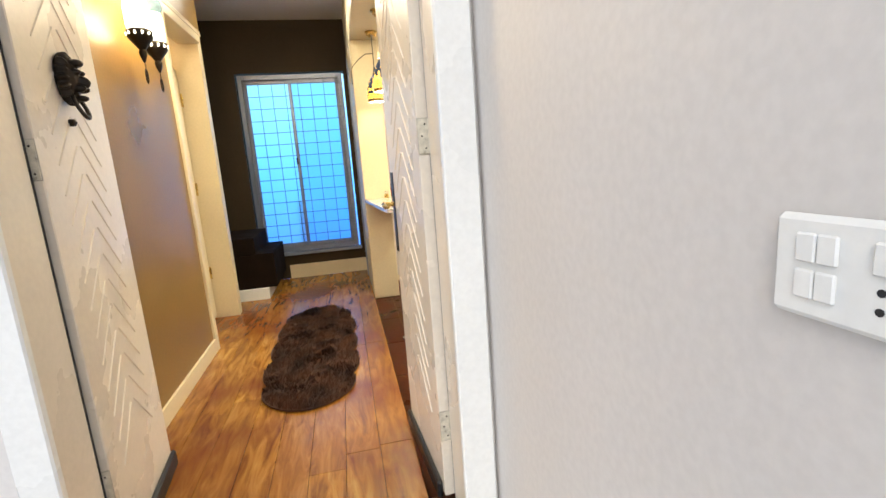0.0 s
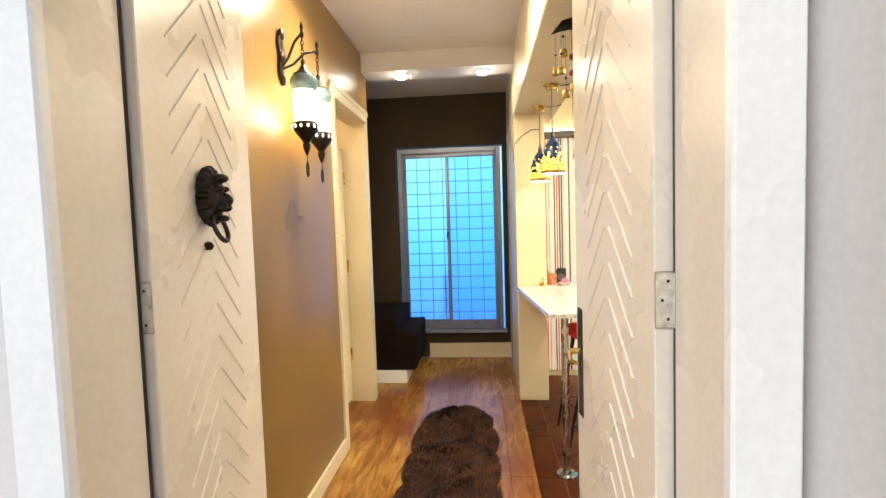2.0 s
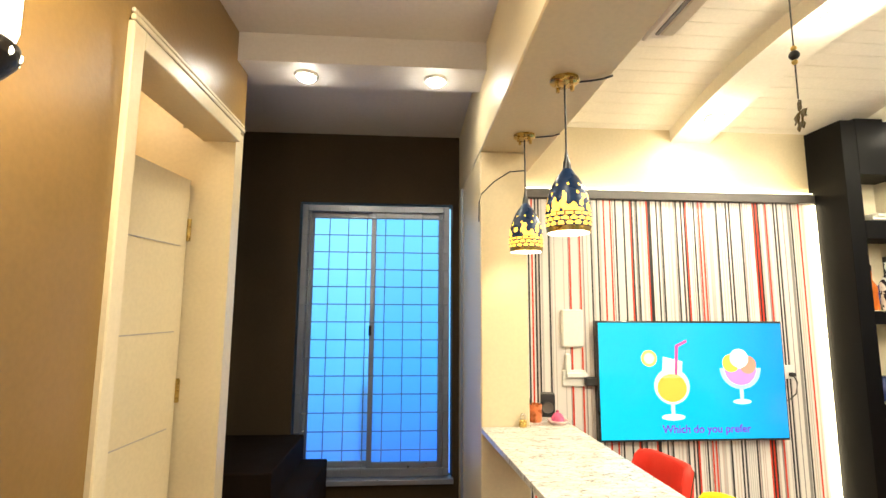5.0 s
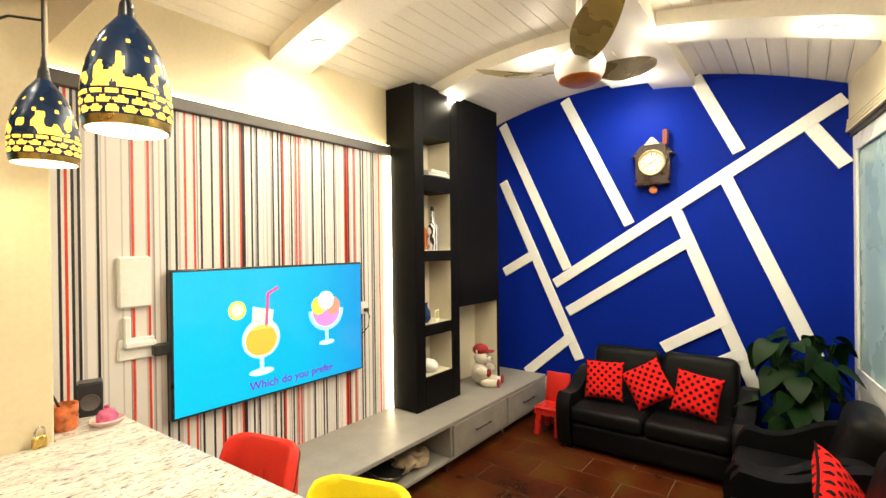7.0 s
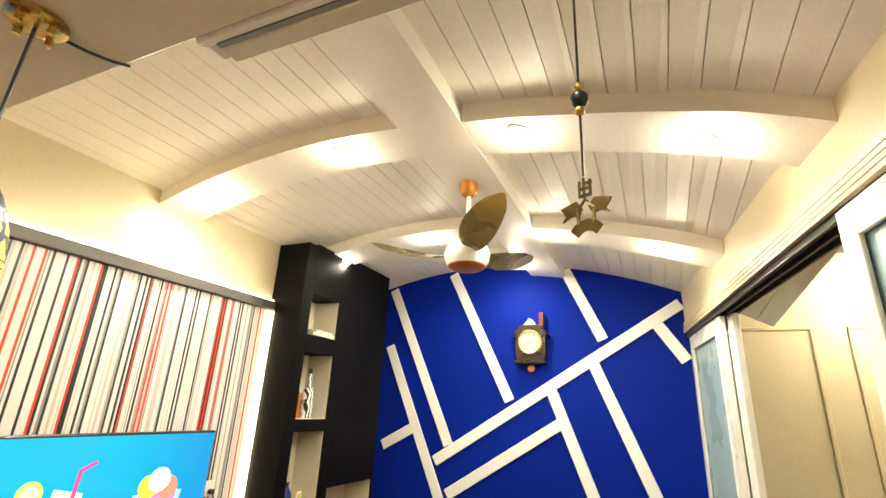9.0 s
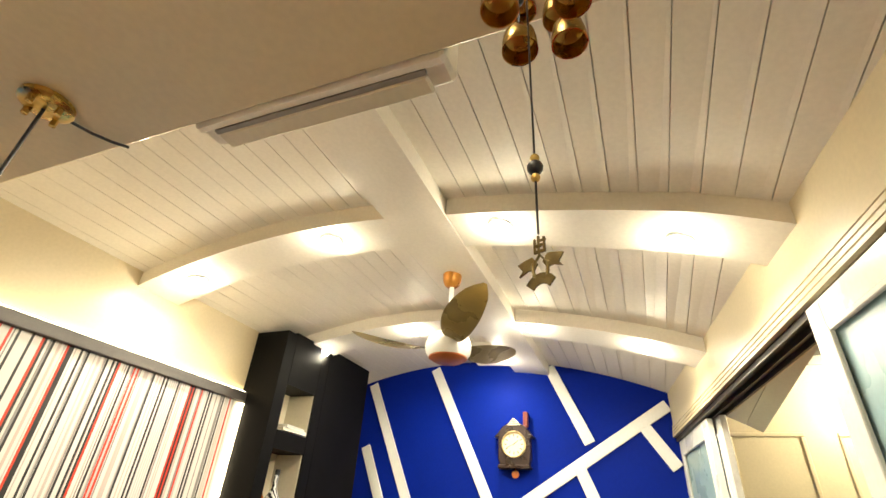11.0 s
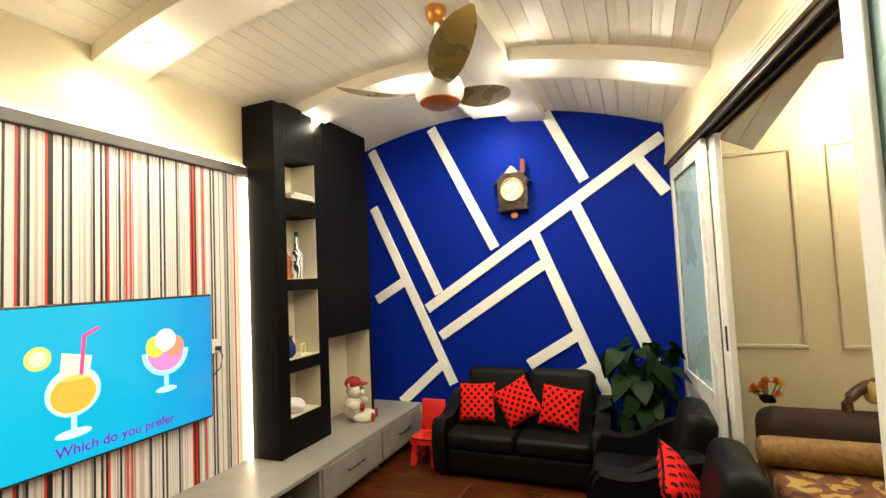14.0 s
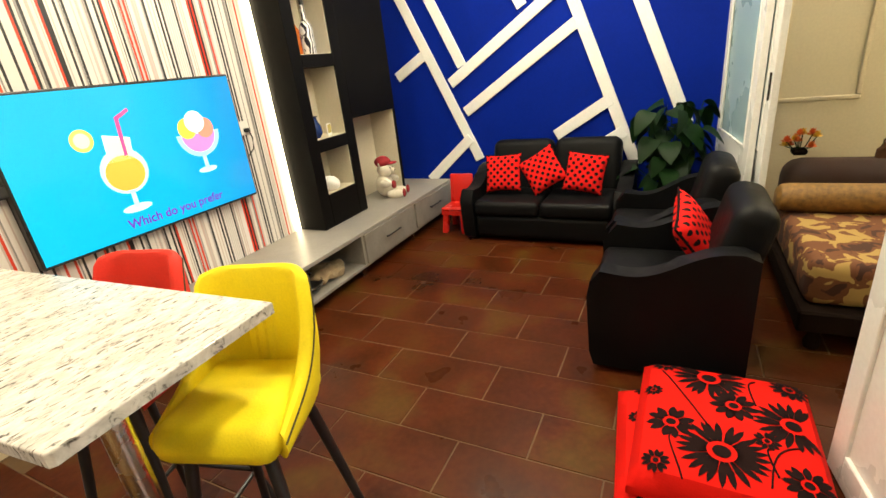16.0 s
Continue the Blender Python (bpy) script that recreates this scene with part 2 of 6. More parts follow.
structure("ceiling_porch", "pale porch slab over the landing", GREY, ((-3.0, 1.10, 3.2), (1.14, 1.66, 3.3)), category="ceiling")

# curved ceiling: planks with open joints under a backing, and boxed ribs
bm = bmesh.new()


def curved(bm, x0, x1, y0, y1, low, high, steps=1):
    for k in range(steps):
        a, b = y0 + (y1 - y0) * k / steps, y0 + (y1 - y0) * (k + 1) / steps
        vs = [bm.verts.new((x, y, vault(y, x) + dz)) for dz in (low, high) for x in (x0, x1) for y in (a, b)]
        for f in ((0, 1, 3, 2), (4, 5, 7, 6), (0, 2, 6, 4), (1, 3, 7, 5), (0, 1, 5, 4), (2, 3, 7, 6)):
            bm.faces.new([vs[i] for i in f])


N = 34
for k in range(N):
    y0 = 1.95 + k * 3.35 / N
    curved(bm, 1.14, 4.72, y0 + 0.0018, y0 + 3.35 / N - 0.0018, 0, 0.012)
curved(bm, 1.14, 4.72, 1.95, 5.32, 0.014, 0.05, 34)
curved(bm, 1.14, 4.70, 3.42, 3.72, -0.09, 0.013, 4)
for x0, x1 in ((2.20, 2.48), (3.46, 3.74)):
    curved(bm, x0, x1, 2.12, 3.416, -0.086, 0.011, 16)
    curved(bm, x0, x1, 3.724, 5.25, -0.086, 0.011, 18)
tagged(part("ceiling", bm, PLANK), "curved white planked ceiling with boxed ribs", "ceiling", kind="structure")

structure("ground", "grey stone landing outside the door", GREY, ((-40, -40, -0.4), (40, 1.50, GROUND)), category="ground")
structure("threshold", "polished black granite door threshold", GRANITE, ((-0.20, 1.503, -0.3), (0.90, 1.715, 0.0)), bevel=0.004, category="threshold")
structure("wall_next_room", "greige wall with moulded panels in the next room", paint("greige wall paint", (0.66, 0.57, 0.38), 0.45, 0.06, 1.5, 0.08), ((4.90, -0.8, FL), (5.0, 2.52, 3.0)))
structure("wall_next_room_back", "greige far wall of the next room", CREAM, ((1.14, -0.9, FL), (5.0, -0.8, 3.0)))
structure("ceiling_next_room", "white tray ceiling of the next room", CEIL, ((1.14, -0.9, 2.75), (5.0, 2.45, 2.85)), category="ceiling")
structure("ceiling_next_room_drop", "white dropped edge of the tray ceiling", WHITE, ((2.54, 1.35, 2.60), (4.15, 1.55, 2.75)), ((4.15, -0.8, 2.60), (4.35, 1.9, 2.75)), category="ceiling")
m, nt, b = tree("blue daylight")
co = nt.nodes.new("ShaderNodeTexCoord")
sep = nt.nodes.new("ShaderNodeSeparateXYZ")
nt.links.new(co.outputs["Generated"], sep.inputs[0])
nt.links.new(ramp(nt, sep.outputs[2], [(0.12, (0.01, 0.10, 0.75)), (0.42, (0.05, 0.47, 1.0)), (0.75, (0.16, 0.66, 1.0))]), b.inputs["Emission Color"])
b.inputs["Emission Strength"].default_value = 1.45
structure("backdrop", "pale blue daylight behind the frosted window", m, ((-2.5, 7.2, -1), (3, 7.25, 4)), category="backdrop")


# ---- fixed parts of the place ----
def striped():
    m, nt, b = tree("striped wall panel")
    co = nt.nodes.new("ShaderNodeTexCoord")
    sep = nt.nodes.new("ShaderNodeSeparateXYZ")
    nt.links.new(co.outputs["Object"], sep.inputs[0])
    outs = []
    for cell, shift in ((0.0066, 0.3), (0.0112, 0.0)):
        mul = nt.nodes.new("ShaderNodeMath")
        mul.operation = "MULTIPLY_ADD"
        nt.links.new(sep.outputs[0], mul.inputs[0])
        mul.inputs[1].default_value, mul.inputs[2].default_value = 1 / cell, shift
        fl = nt.nodes.new("ShaderNodeMath")
        fl.operation = "FLOOR"
        nt.links.new(mul.outputs[0], fl.inputs[0])
        wn_ = nt.nodes.new("ShaderNodeTexWhiteNoise")
        wn_.noise_dimensions = "1D"
        nt.links.new(fl.outputs[0], wn_.inputs["W"])
        outs.append(wn_.outputs["Value"])
    white, pale, pink, grey = (0.74, 0.70, 0.68), (0.52, 0.49, 0.48), (0.56, 0.46, 0.43), (0.27, 0.25, 0.25)
    black, red = (0.012, 0.012, 0.015), (0.66, 0.045, 0.015)
    fine = ramp(nt, outs[0], [(0.0, white), (0.48, pale), (0.60, pink), (0.70, white), (0.93, grey)])
    bold = ramp(nt, outs[1], [(0.0, white), (0.70, black), (0.845, red), (0.960, grey)])
    here = ramp(nt, outs[1], [(0.0, (0, 0, 0)), (0.70, (1, 1, 1))])
    for c in (fine, bold, here):
        c.node.color_ramp.interpolation = "CONSTANT"
    nt.links.new(mix(nt, here, fine, bold), b.inputs["Base Color"])
    b.inputs["Roughness"].default_value = 0.35
    return m


STRIPES = striped()
TRIM = paint("dark grey trim", (0.09, 0.08, 0.075), 0.4, 0.2, 6, 0.08)
LED = glow("warm led strip", (1.0, 0.84, 0.52), 15)
BULB = glow("lit bulb", (1.0, 0.90, 0.70), 30)
SPOT = glow("lit spot diffuser", (1.0, 0.97, 0.92), 60)
GOLDBLACK = paint("hinge shadow rim steel", (0.50, 0.46, 0.38), 0.35, 0.3, 30, 0.2, 150, 0.6)

panel = thing("striped_panel", "white red and black striped wall panelling with dark top rail", "wall panel", (1.05, 5.232, 0.1))
# panel boards butt edge to edge, each 0.43 m wide
for k in range(5):
    part("board", boxes(((k * 0.428, -0.004, -0.1), (k * 0.428 + 0.4265, 0.016, 2.07))), STRIPES, panel)
part("top_rail", boxes(((-0.005, -0.03, 2.072), (2.14, 0.016, 2.135)), bevel=0.004), TRIM, panel, "dark grey top rail")
part("led_strip", boxes(((0.0, -0.012, 2.137), (2.12, 0.008, 2.143))), LED, panel, "glowing warm led strip")
part("led_strip", boxes(((2.094, -0.030, 0.16), (2.112, -0.006, 2.06))), LED, panel, "glowing warm led strip")

# white strips on the blue wall: the ends of each centre line as (y, z)
STRIPS = [((5.12, 1.225), (4.80, 1.40)), ((5.12, 2.12), (4.36, 0.46)), ((5.12, 2.68), (4.465, 1.269)), ((4.473, 2.80), (3.917, 1.651)),
          ((3.42, 2.77), (3.134, 2.155)), ((2.736, 2.293), (2.54, 1.99)), ((4.588, 1.132), (2.54, 2.43)), ((3.561, 1.738), (3.04, 0.40)),
          ((4.463, 0.883), (3.504, 1.488)), ((3.229, 1.987), (2.70, 0.70)), ((4.885, 0.272), (4.433, 0.659)), ((3.669, 0.652), (3.239, 0.916)),
          ((4.889, -0.03), (4.60, 0.28)), ((3.27, 0.585), (3.13, 0.67))]


def strip(a, b, at, w=0.088):
    (y0, z0), (y1, z1) = a, b
    bm = bmesh.new()
    length = math.hypot(y1 - y0, z1 - z0)
    box(bm, (0, 0, -w / 2), (0.014 + 0.0007 * at, length, w / 2), 0.003)
    ob = part("strip", bm, STRIPWHITE, STRIPED_WALL)
    ob.matrix_basis = Matrix.Translation((-0.0145 - 0.0007 * at, y0, z0)) @ Matrix.Rotation(math.atan2(z1 - z0, y1 - y0), 4, "X")


STRIPED_WALL = thing("wall_strips", "white diagonal strips fixed on the blue wall", "wall strips", (4.69, 0, 0), kind="structure")
for k, (a, b) in enumerate(STRIPS):
    strip(a, b, k)

# ceiling spotlights
def spotlight(at, group, slope=0.0):
    ob = thing("ceiling_spotlight", "round white recessed ceiling spotlight, lit", "spotlight", at, group=group)
    ob.matrix_basis = ob.matrix_basis @ Matrix.Rotation(slope, 4, "X")
    bm = bmesh.new()
    lathe(bm, [(0.0445, 0.0), (0.058, 0.0), (0.060, -0.004), (0.052, -0.012), (0.046, -0.012), (0.0445, 0.0)], 24)
    part("rim", bm, WHITE, ob, smooth=True)
    bm = bmesh.new()
    lathe(bm, [(0.0, -0.003), (0.044, -0.003), (0.044, -0.016), (0.034, -0.025), (0.0, -0.028)], 24)
    part("diffuser", bm, SPOT, ob, "glowing diffuser")


for x, y, z in CORRIDOR_SPOTS:
    spotlight((x, y, z), "corridor spotlights")
for x, y in LIVING_SPOTS:
    spotlight((x, y, vault(y, x) - 0.090), "living room spotlights", math.atan(1.0874 - 0.26538 * y))
bm = bmesh.new()
curved(bm, 4.16, 4.52, 3.60, 4.00, -0.086, 0.01, 4)
tagged(part("ceiling_box", bm, PLANK), "white boxed ceiling end over the clock", "ceiling", kind="structure")

# window
win = thing("window_1", "grey aluminium sliding window with blue frosted panes", "window", (-0.345, 5.70, 0.30), kind="structure")
W, H = 1.075, 1.905
part("window_frame", boxes(((0, 0, 0), (0.045, 0.09, H)), ((W - 0.045, 0, 0), (W, 0.09, H)), ((0.045, 0, 0), (W - 0.045, 0.09, 0.05)), ((0.045, 0, H - 0.05), (W - 0.045, 0.09, H)), bevel=0.004), ALU, win)
FROST, DEEP = glassy("blue frosted glass", (0.55, 0.82, 1.0), 0.45), glassy("deeper blue frosted glass", (0.32, 0.64, 0.90), 0.4)
for x0, x1, y in ((0.045, 0.535, 0.055), (0.50, W - 0.045, 0.022)):
    sash = part("sash", boxes(((x0, y, 0.05), (x0 + 0.035, y + 0.028, H - 0.05)), ((x1 - 0.035, y, 0.05), (x1, y + 0.028, H - 0.05)), ((x0 + 0.035, y, 0.05), (x1 - 0.035, y + 0.028, 0.09)), ((x0 + 0.035, y, H - 0.09), (x1 - 0.035, y + 0.028, H - 0.05)), bevel=0.003), ALU, win)
    pane = part("pane", boxes(((x0 + 0.033, y + 0.011, 0.088), (x1 - 0.033, y + 0.017, H - 0.088))), FROST if x0 < 0.1 else DEEP, sash, "blue frosted glass pane")
    pane.visible_shadow = False
part("lock", boxes(((0.498, -0.004, 0.96), (0.516, 0.022, 1.03)), bevel=0.003), DARKIRON, win, "dark window lock")
part("window_sill", boxes(((-0.03, -0.06, -0.035), (W + 0.03, 0.02, -0.002)), bevel=0.004), ALU, win)
GRILLE = paint("grey grille paint", (0.22, 0.25, 0.28), 0.45)
grille = thing("window_grille", "thin grey metal security grille across the window", "grille", (-0.345, 5.55, 0.30))
for k in range(8):
    bm = bmesh.new()
    rod(bm, (0.07 + k * 0.134, 0.135, 0.03), (0.07 + k * 0.134, 0.135, H - 0.03), 0.004, n=6)
    part("upright", bm, GRILLE, grille)
for k in range(15):
    bm = bmesh.new()
    rod(bm, (0.01, 0.127, 0.06 + k * 0.1245), (W - 0.01, 0.127, 0.06 + k * 0.1245), 0.004, n=6)
    part("crossbar", bm, GRILLE, grille)
pipe = thing("outside_pipe", "dark upright pipe outside the window", "pipe", (0.10, 6.05, -0.3))
bm = bmesh.new()
rod(bm, (0, 0, 0), (0, 0, 1.15), 0.02)
part("pipe", bm, BLACK, pipe, smooth=True)

# entrance: frame, leaves
def architrave(name, x0, x1, z1):
    structure(name, "white painted entrance door architrave", WHITE, ((x0, 1.472, -0.04), (x1, 1.50, z1)), bevel=0.005, category="door frame")


architrave("trim_door_right", 0.876, 0.974, 2.26)
architrave("trim_door_left", -0.242, -0.150, 2.26)
# black strips that put the dark of the open gap beside each leaf
for nm, a, c in (("trim_gap_shade_left", -0.190, -0.1785), ("trim_gap_shade_right", 0.8848, 0.893)):
    structure(nm, "black strip standing in for the shade between jamb and leaf", BLACK, ((a, 1.6905, 0.004), (c, 1.6985, 2.24)), category="seal")
structure("trim_door_head", "white painted entrance door head", WHITE, ((-0.242, 1.472, 2.262), (0.974, 1.50, 2.36)), bevel=0.005, category="door frame")
structure("door_jamb_right", "off-white painted door jamb", OFFWHITE, ((0.884, 1.502, 0.002), (0.90, 1.69, 2.26)), bevel=0.003, category="door frame")
structure("door_jamb_left", "off-white painted door jamb", OFFWHITE, ((-0.19, 1.502, 0.002), (-0.178, 1.69, 2.26)), bevel=0.003, category="door frame")
structure("baseboard_outside", "black skirting on the outside wall", GRANITE, ((0.970, -2.2, GROUND), (0.984, 1.47, 0.075)), category="baseboard")
mat_art = paint("printed mat", (0.66, 0.60, 0.50), 0.9, 0.35, 40, 0.3, 200)
doormat = thing("doormat", "cream doormat with black scroll pattern at the threshold", "doormat", (0.435, 1.355, 0.0012), 6)
part("mat", boxes(((-0.42, -0.15, 0.0), (0.42, 0.15, 0.010)), bevel=0.004), mat_art, doormat)
random.seed(5)
for k in range(26):
    cx, cy, r, a0 = random.uniform(-0.37, 0.37), random.uniform(-0.11, 0.11), random.uniform(0.018, 0.035), random.uniform(0, 6.28)
    bm = bmesh.new()
    tube(bm, [(cx + r * (1 - j / 26) * math.cos(a0 + j * 0.35), cy + r * (1 - j / 26) * math.sin(a0 + j * 0.35), 0.0105) for j in range(20)], 0.003, 5)
    part("scroll", bm, BLACK, doormat)

GROOVE = paint("shaded groove paint", (0.40, 0.36, 0.32), 0.5, 0.1, 6, 0.05)


def hinge(parent, z, y0, y1, pin):
    bm = bmesh.new()
    rod(bm, (0.002, pin, z - 0.052), (0.002, pin, z + 0.052), 0.0065, n=10)
    box(bm, (0.0040, y0 + 0.002, z - 0.052), (0.0079, y1 - 0.002, z + 0.052), 0.001)
    plate_ = part("hinge", bm, HINGE, parent, "painted steel hinge")
    # slightly larger, darker backing: its rim draws the shadow line round the plate
    bm = bmesh.new()
    box(bm, (0.0062, y0, z - 0.055), (0.0082, y1, z + 0.055))
    part("recess", bm, GOLDBLACK, plate_, "darker rim drawn for the shadow round the hinge plate")
    for k, dz in enumerate((-0.036, 0.0, 0.036)):
        bm = bmesh.new()
        yc = (y0 + y1) / 2 + (0.006 if k % 2 else -0.005)
        rod(bm, (0.0034, yc, z + dz), (0.006, yc, z + dz), 0.0032, n=8)
        part("screw", bm, DARKIRON, plate_, "dark screw head")


HINGE = paint("paint-spattered hinge", (0.62, 0.58, 0.48), 0.35, 0.3, 60, 0.3, 200, 0.2)


def leaf(name, at, turn, side):
    """A door leaf from its hinge along x; side: which face carries the grooves (+1: towards -y)."""
    ob = thing(name, "off-white double door leaf with chevron relief, standing open", "door", at, turn, group="entrance door leaves")
    L, T = 0.565, 0.038
    y0, y1 = (-0.004 - T, -0.004) if side > 0 else (0.004, 0.004 + T)
    face = y0 if side > 0 else y1
    bm = bmesh.new()
    box(bm, (0.008, y0, 0.03), (L, y1, 2.22), 0.003)
    part("panel", bm, OFFWHITE, ob)
    for k in range(21):
        z = 0.30 + k * 0.087
        for u0, u1, z0, z1 in ((0.115, 0.262, z, z + 0.148), (0.292, 0.435, z + 0.148, z)):
            d = Vector((u1 - u0, 0, z1 - z0))
            m = Matrix.Translation((u0, face, z0)) @ Matrix.Rotation(-math.atan2(d.z, d.x), 4, "Y")
            bm = bmesh.new()
            box(bm, (0, -0.0021, -0.0021), (d.length, 0.0021, 0.0021), 0, m @ Matrix.Rotation(radians(45), 4, "X"))
            part("chevron_line", bm, OFFWHITE, ob)
    part("door_sweep", boxes(((0.03, min(face, face - side * 0.02), 0.004), (L + 0.004, max(face, face - side * 0.02), 0.075)), bevel=0.008), BLACK, ob, "black rubber door sweep")
    for z in (0.30, 1.27, 2.0):
        hinge(ob, z, y0, y1, y1 if side > 0 else y0)
    return ob


left_leaf = leaf("door_leaf", (-0.200, 1.694, 0.0), 95.8, 1)
right_leaf = leaf("door_leaf", (0.893, 1.694, 0.0), 93.8, -1)
# lever handle on the right leaf
bm = bmesh.new()
box(bm, (0.50, 0.038, 0.83), (0.545, 0.046, 1.16), 0.003)
part("handle_plate", bm, BLACK, right_leaf, "dark handle plate")
bm = bmesh.new()
rod(bm, (0.522, 0.042, 1.03), (0.522, 0.087, 1.03), 0.009)
tube(bm, [(0.522, 0.087, 1.03), (0.48, 0.092, 1.035), (0.44, 0.094, 1.025), (0.40, 0.087, 1.03)], [0.010, 0.009, 0.008, 0.006])
part("lever", bm, BRASS, right_leaf, "polished brass lever", smooth=True)

# door knocker: an animal's head with a ring, one plain mesh
knock = bmesh.new()
lathe(knock, [(0.0, 0.0), (0.052, 0.0), (0.058, 0.008), (0.050, 0.022), (0.030, 0.034), (0.0, 0.040)], 24, Matrix.Diagonal((1, 1.25, 1, 1)))
for k in range(16):
    a = 2 * math.pi * k / 16
    m = Matrix.Translation((0.047 * math.cos(a), 0.060 * math.sin(a), 0.014)) @ Matrix.Rotation(a, 4, "Z")
    bmesh.ops.create_icosphere(knock, subdivisions=2, radius=0.017, matrix=m @ Matrix.Diagonal((1.2, 0.6, 0.8, 1)))
for x, y, r, s in ((0, -0.012, 0.017, (1, 1.3, 1.3)), (-0.018, 0.018, 0.011, (1.4, 0.8, 1)), (0.018, 0.018, 0.011, (1.4, 0.8, 1)), (-0.017, -0.03, 0.015, (1, 0.8, 1)), (0.017, -0.03, 0.015, (1, 0.8, 1)), (0, 0.045, 0.016, (1.6, 0.8, 0.9)), (0, -0.058, 0.014, (1.4, 0.7, 0.9))):
    bmesh.ops.create_icosphere(knock, subdivisions=2, radius=r, matrix=Matrix.Translation((x, y, 0.036)) @ Matrix.Diagonal((*s, 1)))
for v in knock.verts:
    v.co = Vector((v.co.x * 0.80, v.co.y, v.co.z * 1.35))
knocker = thing("door_knocker", "dark bronze animal head knocker with ring on the door", "door knocker")
knocker.matrix_basis = left_leaf.matrix_basis @ pose(0.25, -0.0415, 1.515, 90, 0, 0)
head = part("head", knock, DARKIRON, knocker, smooth=True)
fuse = head.modifiers.new("fuse", "REMESH")
fuse.mode, fuse.voxel_size, fuse.use_smooth_shade = "VOXEL", 0.003, True
bm = bmesh.new()
tube(bm, [(0.031 * math.sin(a), -0.080 + 0.036 * math.cos(a), 0.040 - 0.013 * math.cos(a)) for a in [2 * math.pi * k / 24 for k in range(24)]], 0.0062, 8, True)
part("ring", bm, DARKIRON, knocker, smooth=True)
bm = bmesh.new()
lathe(bm, [(0.0, 0.0), (0.011, 0.0), (0.011, 0.014), (0.0, 0.022)], 12, Matrix.Translation((0, -0.128, 0)))
part("strike_stud", bm, DARKIRON, knocker, smooth=True)

# switch plate on the outside wall
plate = thing("switch_plate", "white plastic switch and socket plate on the wall", "switch plate", (0.983, 0.585, 1.052), -90)
part("plate", boxes(((-0.003, -0.012, -0.006), (0.148, 0.0, 0.080)), bevel=0.005), WHITE, plate)
for x in (0.020, 0.0372, 0.078, 0.112):
    for z in (0.012, 0.042):
        if x < 0.07 or z > 0.04:
            bm = bmesh.new()
            box(bm, (x, -0.0155, z), (x + 0.0165, -0.0115, z + 0.024), 0.0015)
            part("rocker", bm, WHITE, plate)
for x in (0.084, 0.118):
    for z in (0.016, 0.030):
        bm = bmesh.new()
        rod(bm, (x, -0.0126, z), (x, -0.006, z), 0.0032, n=8)
        part("socket_hole", bm, BLACK, plate, "dark socket hole")

# barred window outside, left of the door
w2 = thing("window_2", "white framed window with dark blue panes and bars", "window", (-1.35, 1.52, 0.12), kind="structure")
part("window_frame", boxes(((0, -0.03, 0), (0.05, 0.08, 1.18)), ((0.715, -0.03, 0), (0.775, 0.08, 1.18)), ((0.05, -0.03, 0), (0.715, 0.08, 0.06)), ((0.05, -0.03, 1.12), (0.715, 0.08, 1.18)), bevel=0.004), WHITE, w2)
part("pane", boxes(((0.048, 0.04, 0.058), (0.717, 0.046, 1.122))), paint("dark blue glass", (0.01, 0.03, 0.12), 0.08, 0.2, 3, 0), w2, "dark blue glass pane")
for k in range(7):
    part("bar", boxes(((0.05, 0.01, 0.15 + k * 0.14), (0.715, 0.022, 0.162 + k * 0.14))), ALU, w2)
part("bar", boxes(((0.66, 0.008, 0.06), (0.672, 0.024, 1.12))), ALU, w2)
part("window_sill", boxes(((-0.03, -0.09, -0.05), (0.80, -0.02, -0.002)), bevel=0.005), WHITE, w2)

# corridor trim, side door
structure("baseboard_left", "white corridor skirting", CREAM, ((-0.369, 1.72, 0.001), (-0.352, 3.598, 0.095)), bevel=0.003, category="baseboard")
structure("trim_opening_near", "cream edge trim of the side opening", CREAM, ((-0.52, 3.60, 0.0), (-0.352, 3.66, 2.28)), bevel=0.004, category="door frame")
structure("trim_opening_head", "cream ridged head trim of the side opening", CREAM, ((-0.52, 3.66, 2.22), (-0.352, 4.45, 2.279)), ((-0.366, 3.60, 2.282), (-0.350, 4.50, 2.30)), ((-0.366, 3.60, 2.305), (-0.354, 4.50, 2.32)), bevel=0.003, category="door frame")
structure("baseboard_window", "cream skirting under the window", CREAM, ((-0.06, 5.67, 0.0), (0.798, 5.688, 0.15)), category="baseboard")
structure("trim_pillar_edge", "grey metal edge strip on the pillar", ALU, ((0.785, 5.40, 0.0), (0.799, 5.43, 2.268)), category="trim")
sd = thing("door_2", "cream panelled side door, slightly ajar", "door", (-0.575, 4.44, 0.0), -96)
part("panel", boxes(((0.0, -0.02, 0.02), (0.74, 0.02, 2.03)), bevel=0.003), CREAM, sd)
# grooves as raised strips, their shade put into the darker paint
for z in (0.55, 0.95, 1.35, 1.72):
    part("line", boxes(((0.05, 0.0205, z), (0.68, 0.0225, z + 0.005))), GROOVE, sd)
for z in (0.4, 1.1, 1.8):
    bm = bmesh.new()
    rod(bm, (0, 0.026, z - 0.05), (0, 0.026, z + 0.05), 0.009)
    part("hinge", bm, BRASS, sd, "brass hinge", smooth=True)

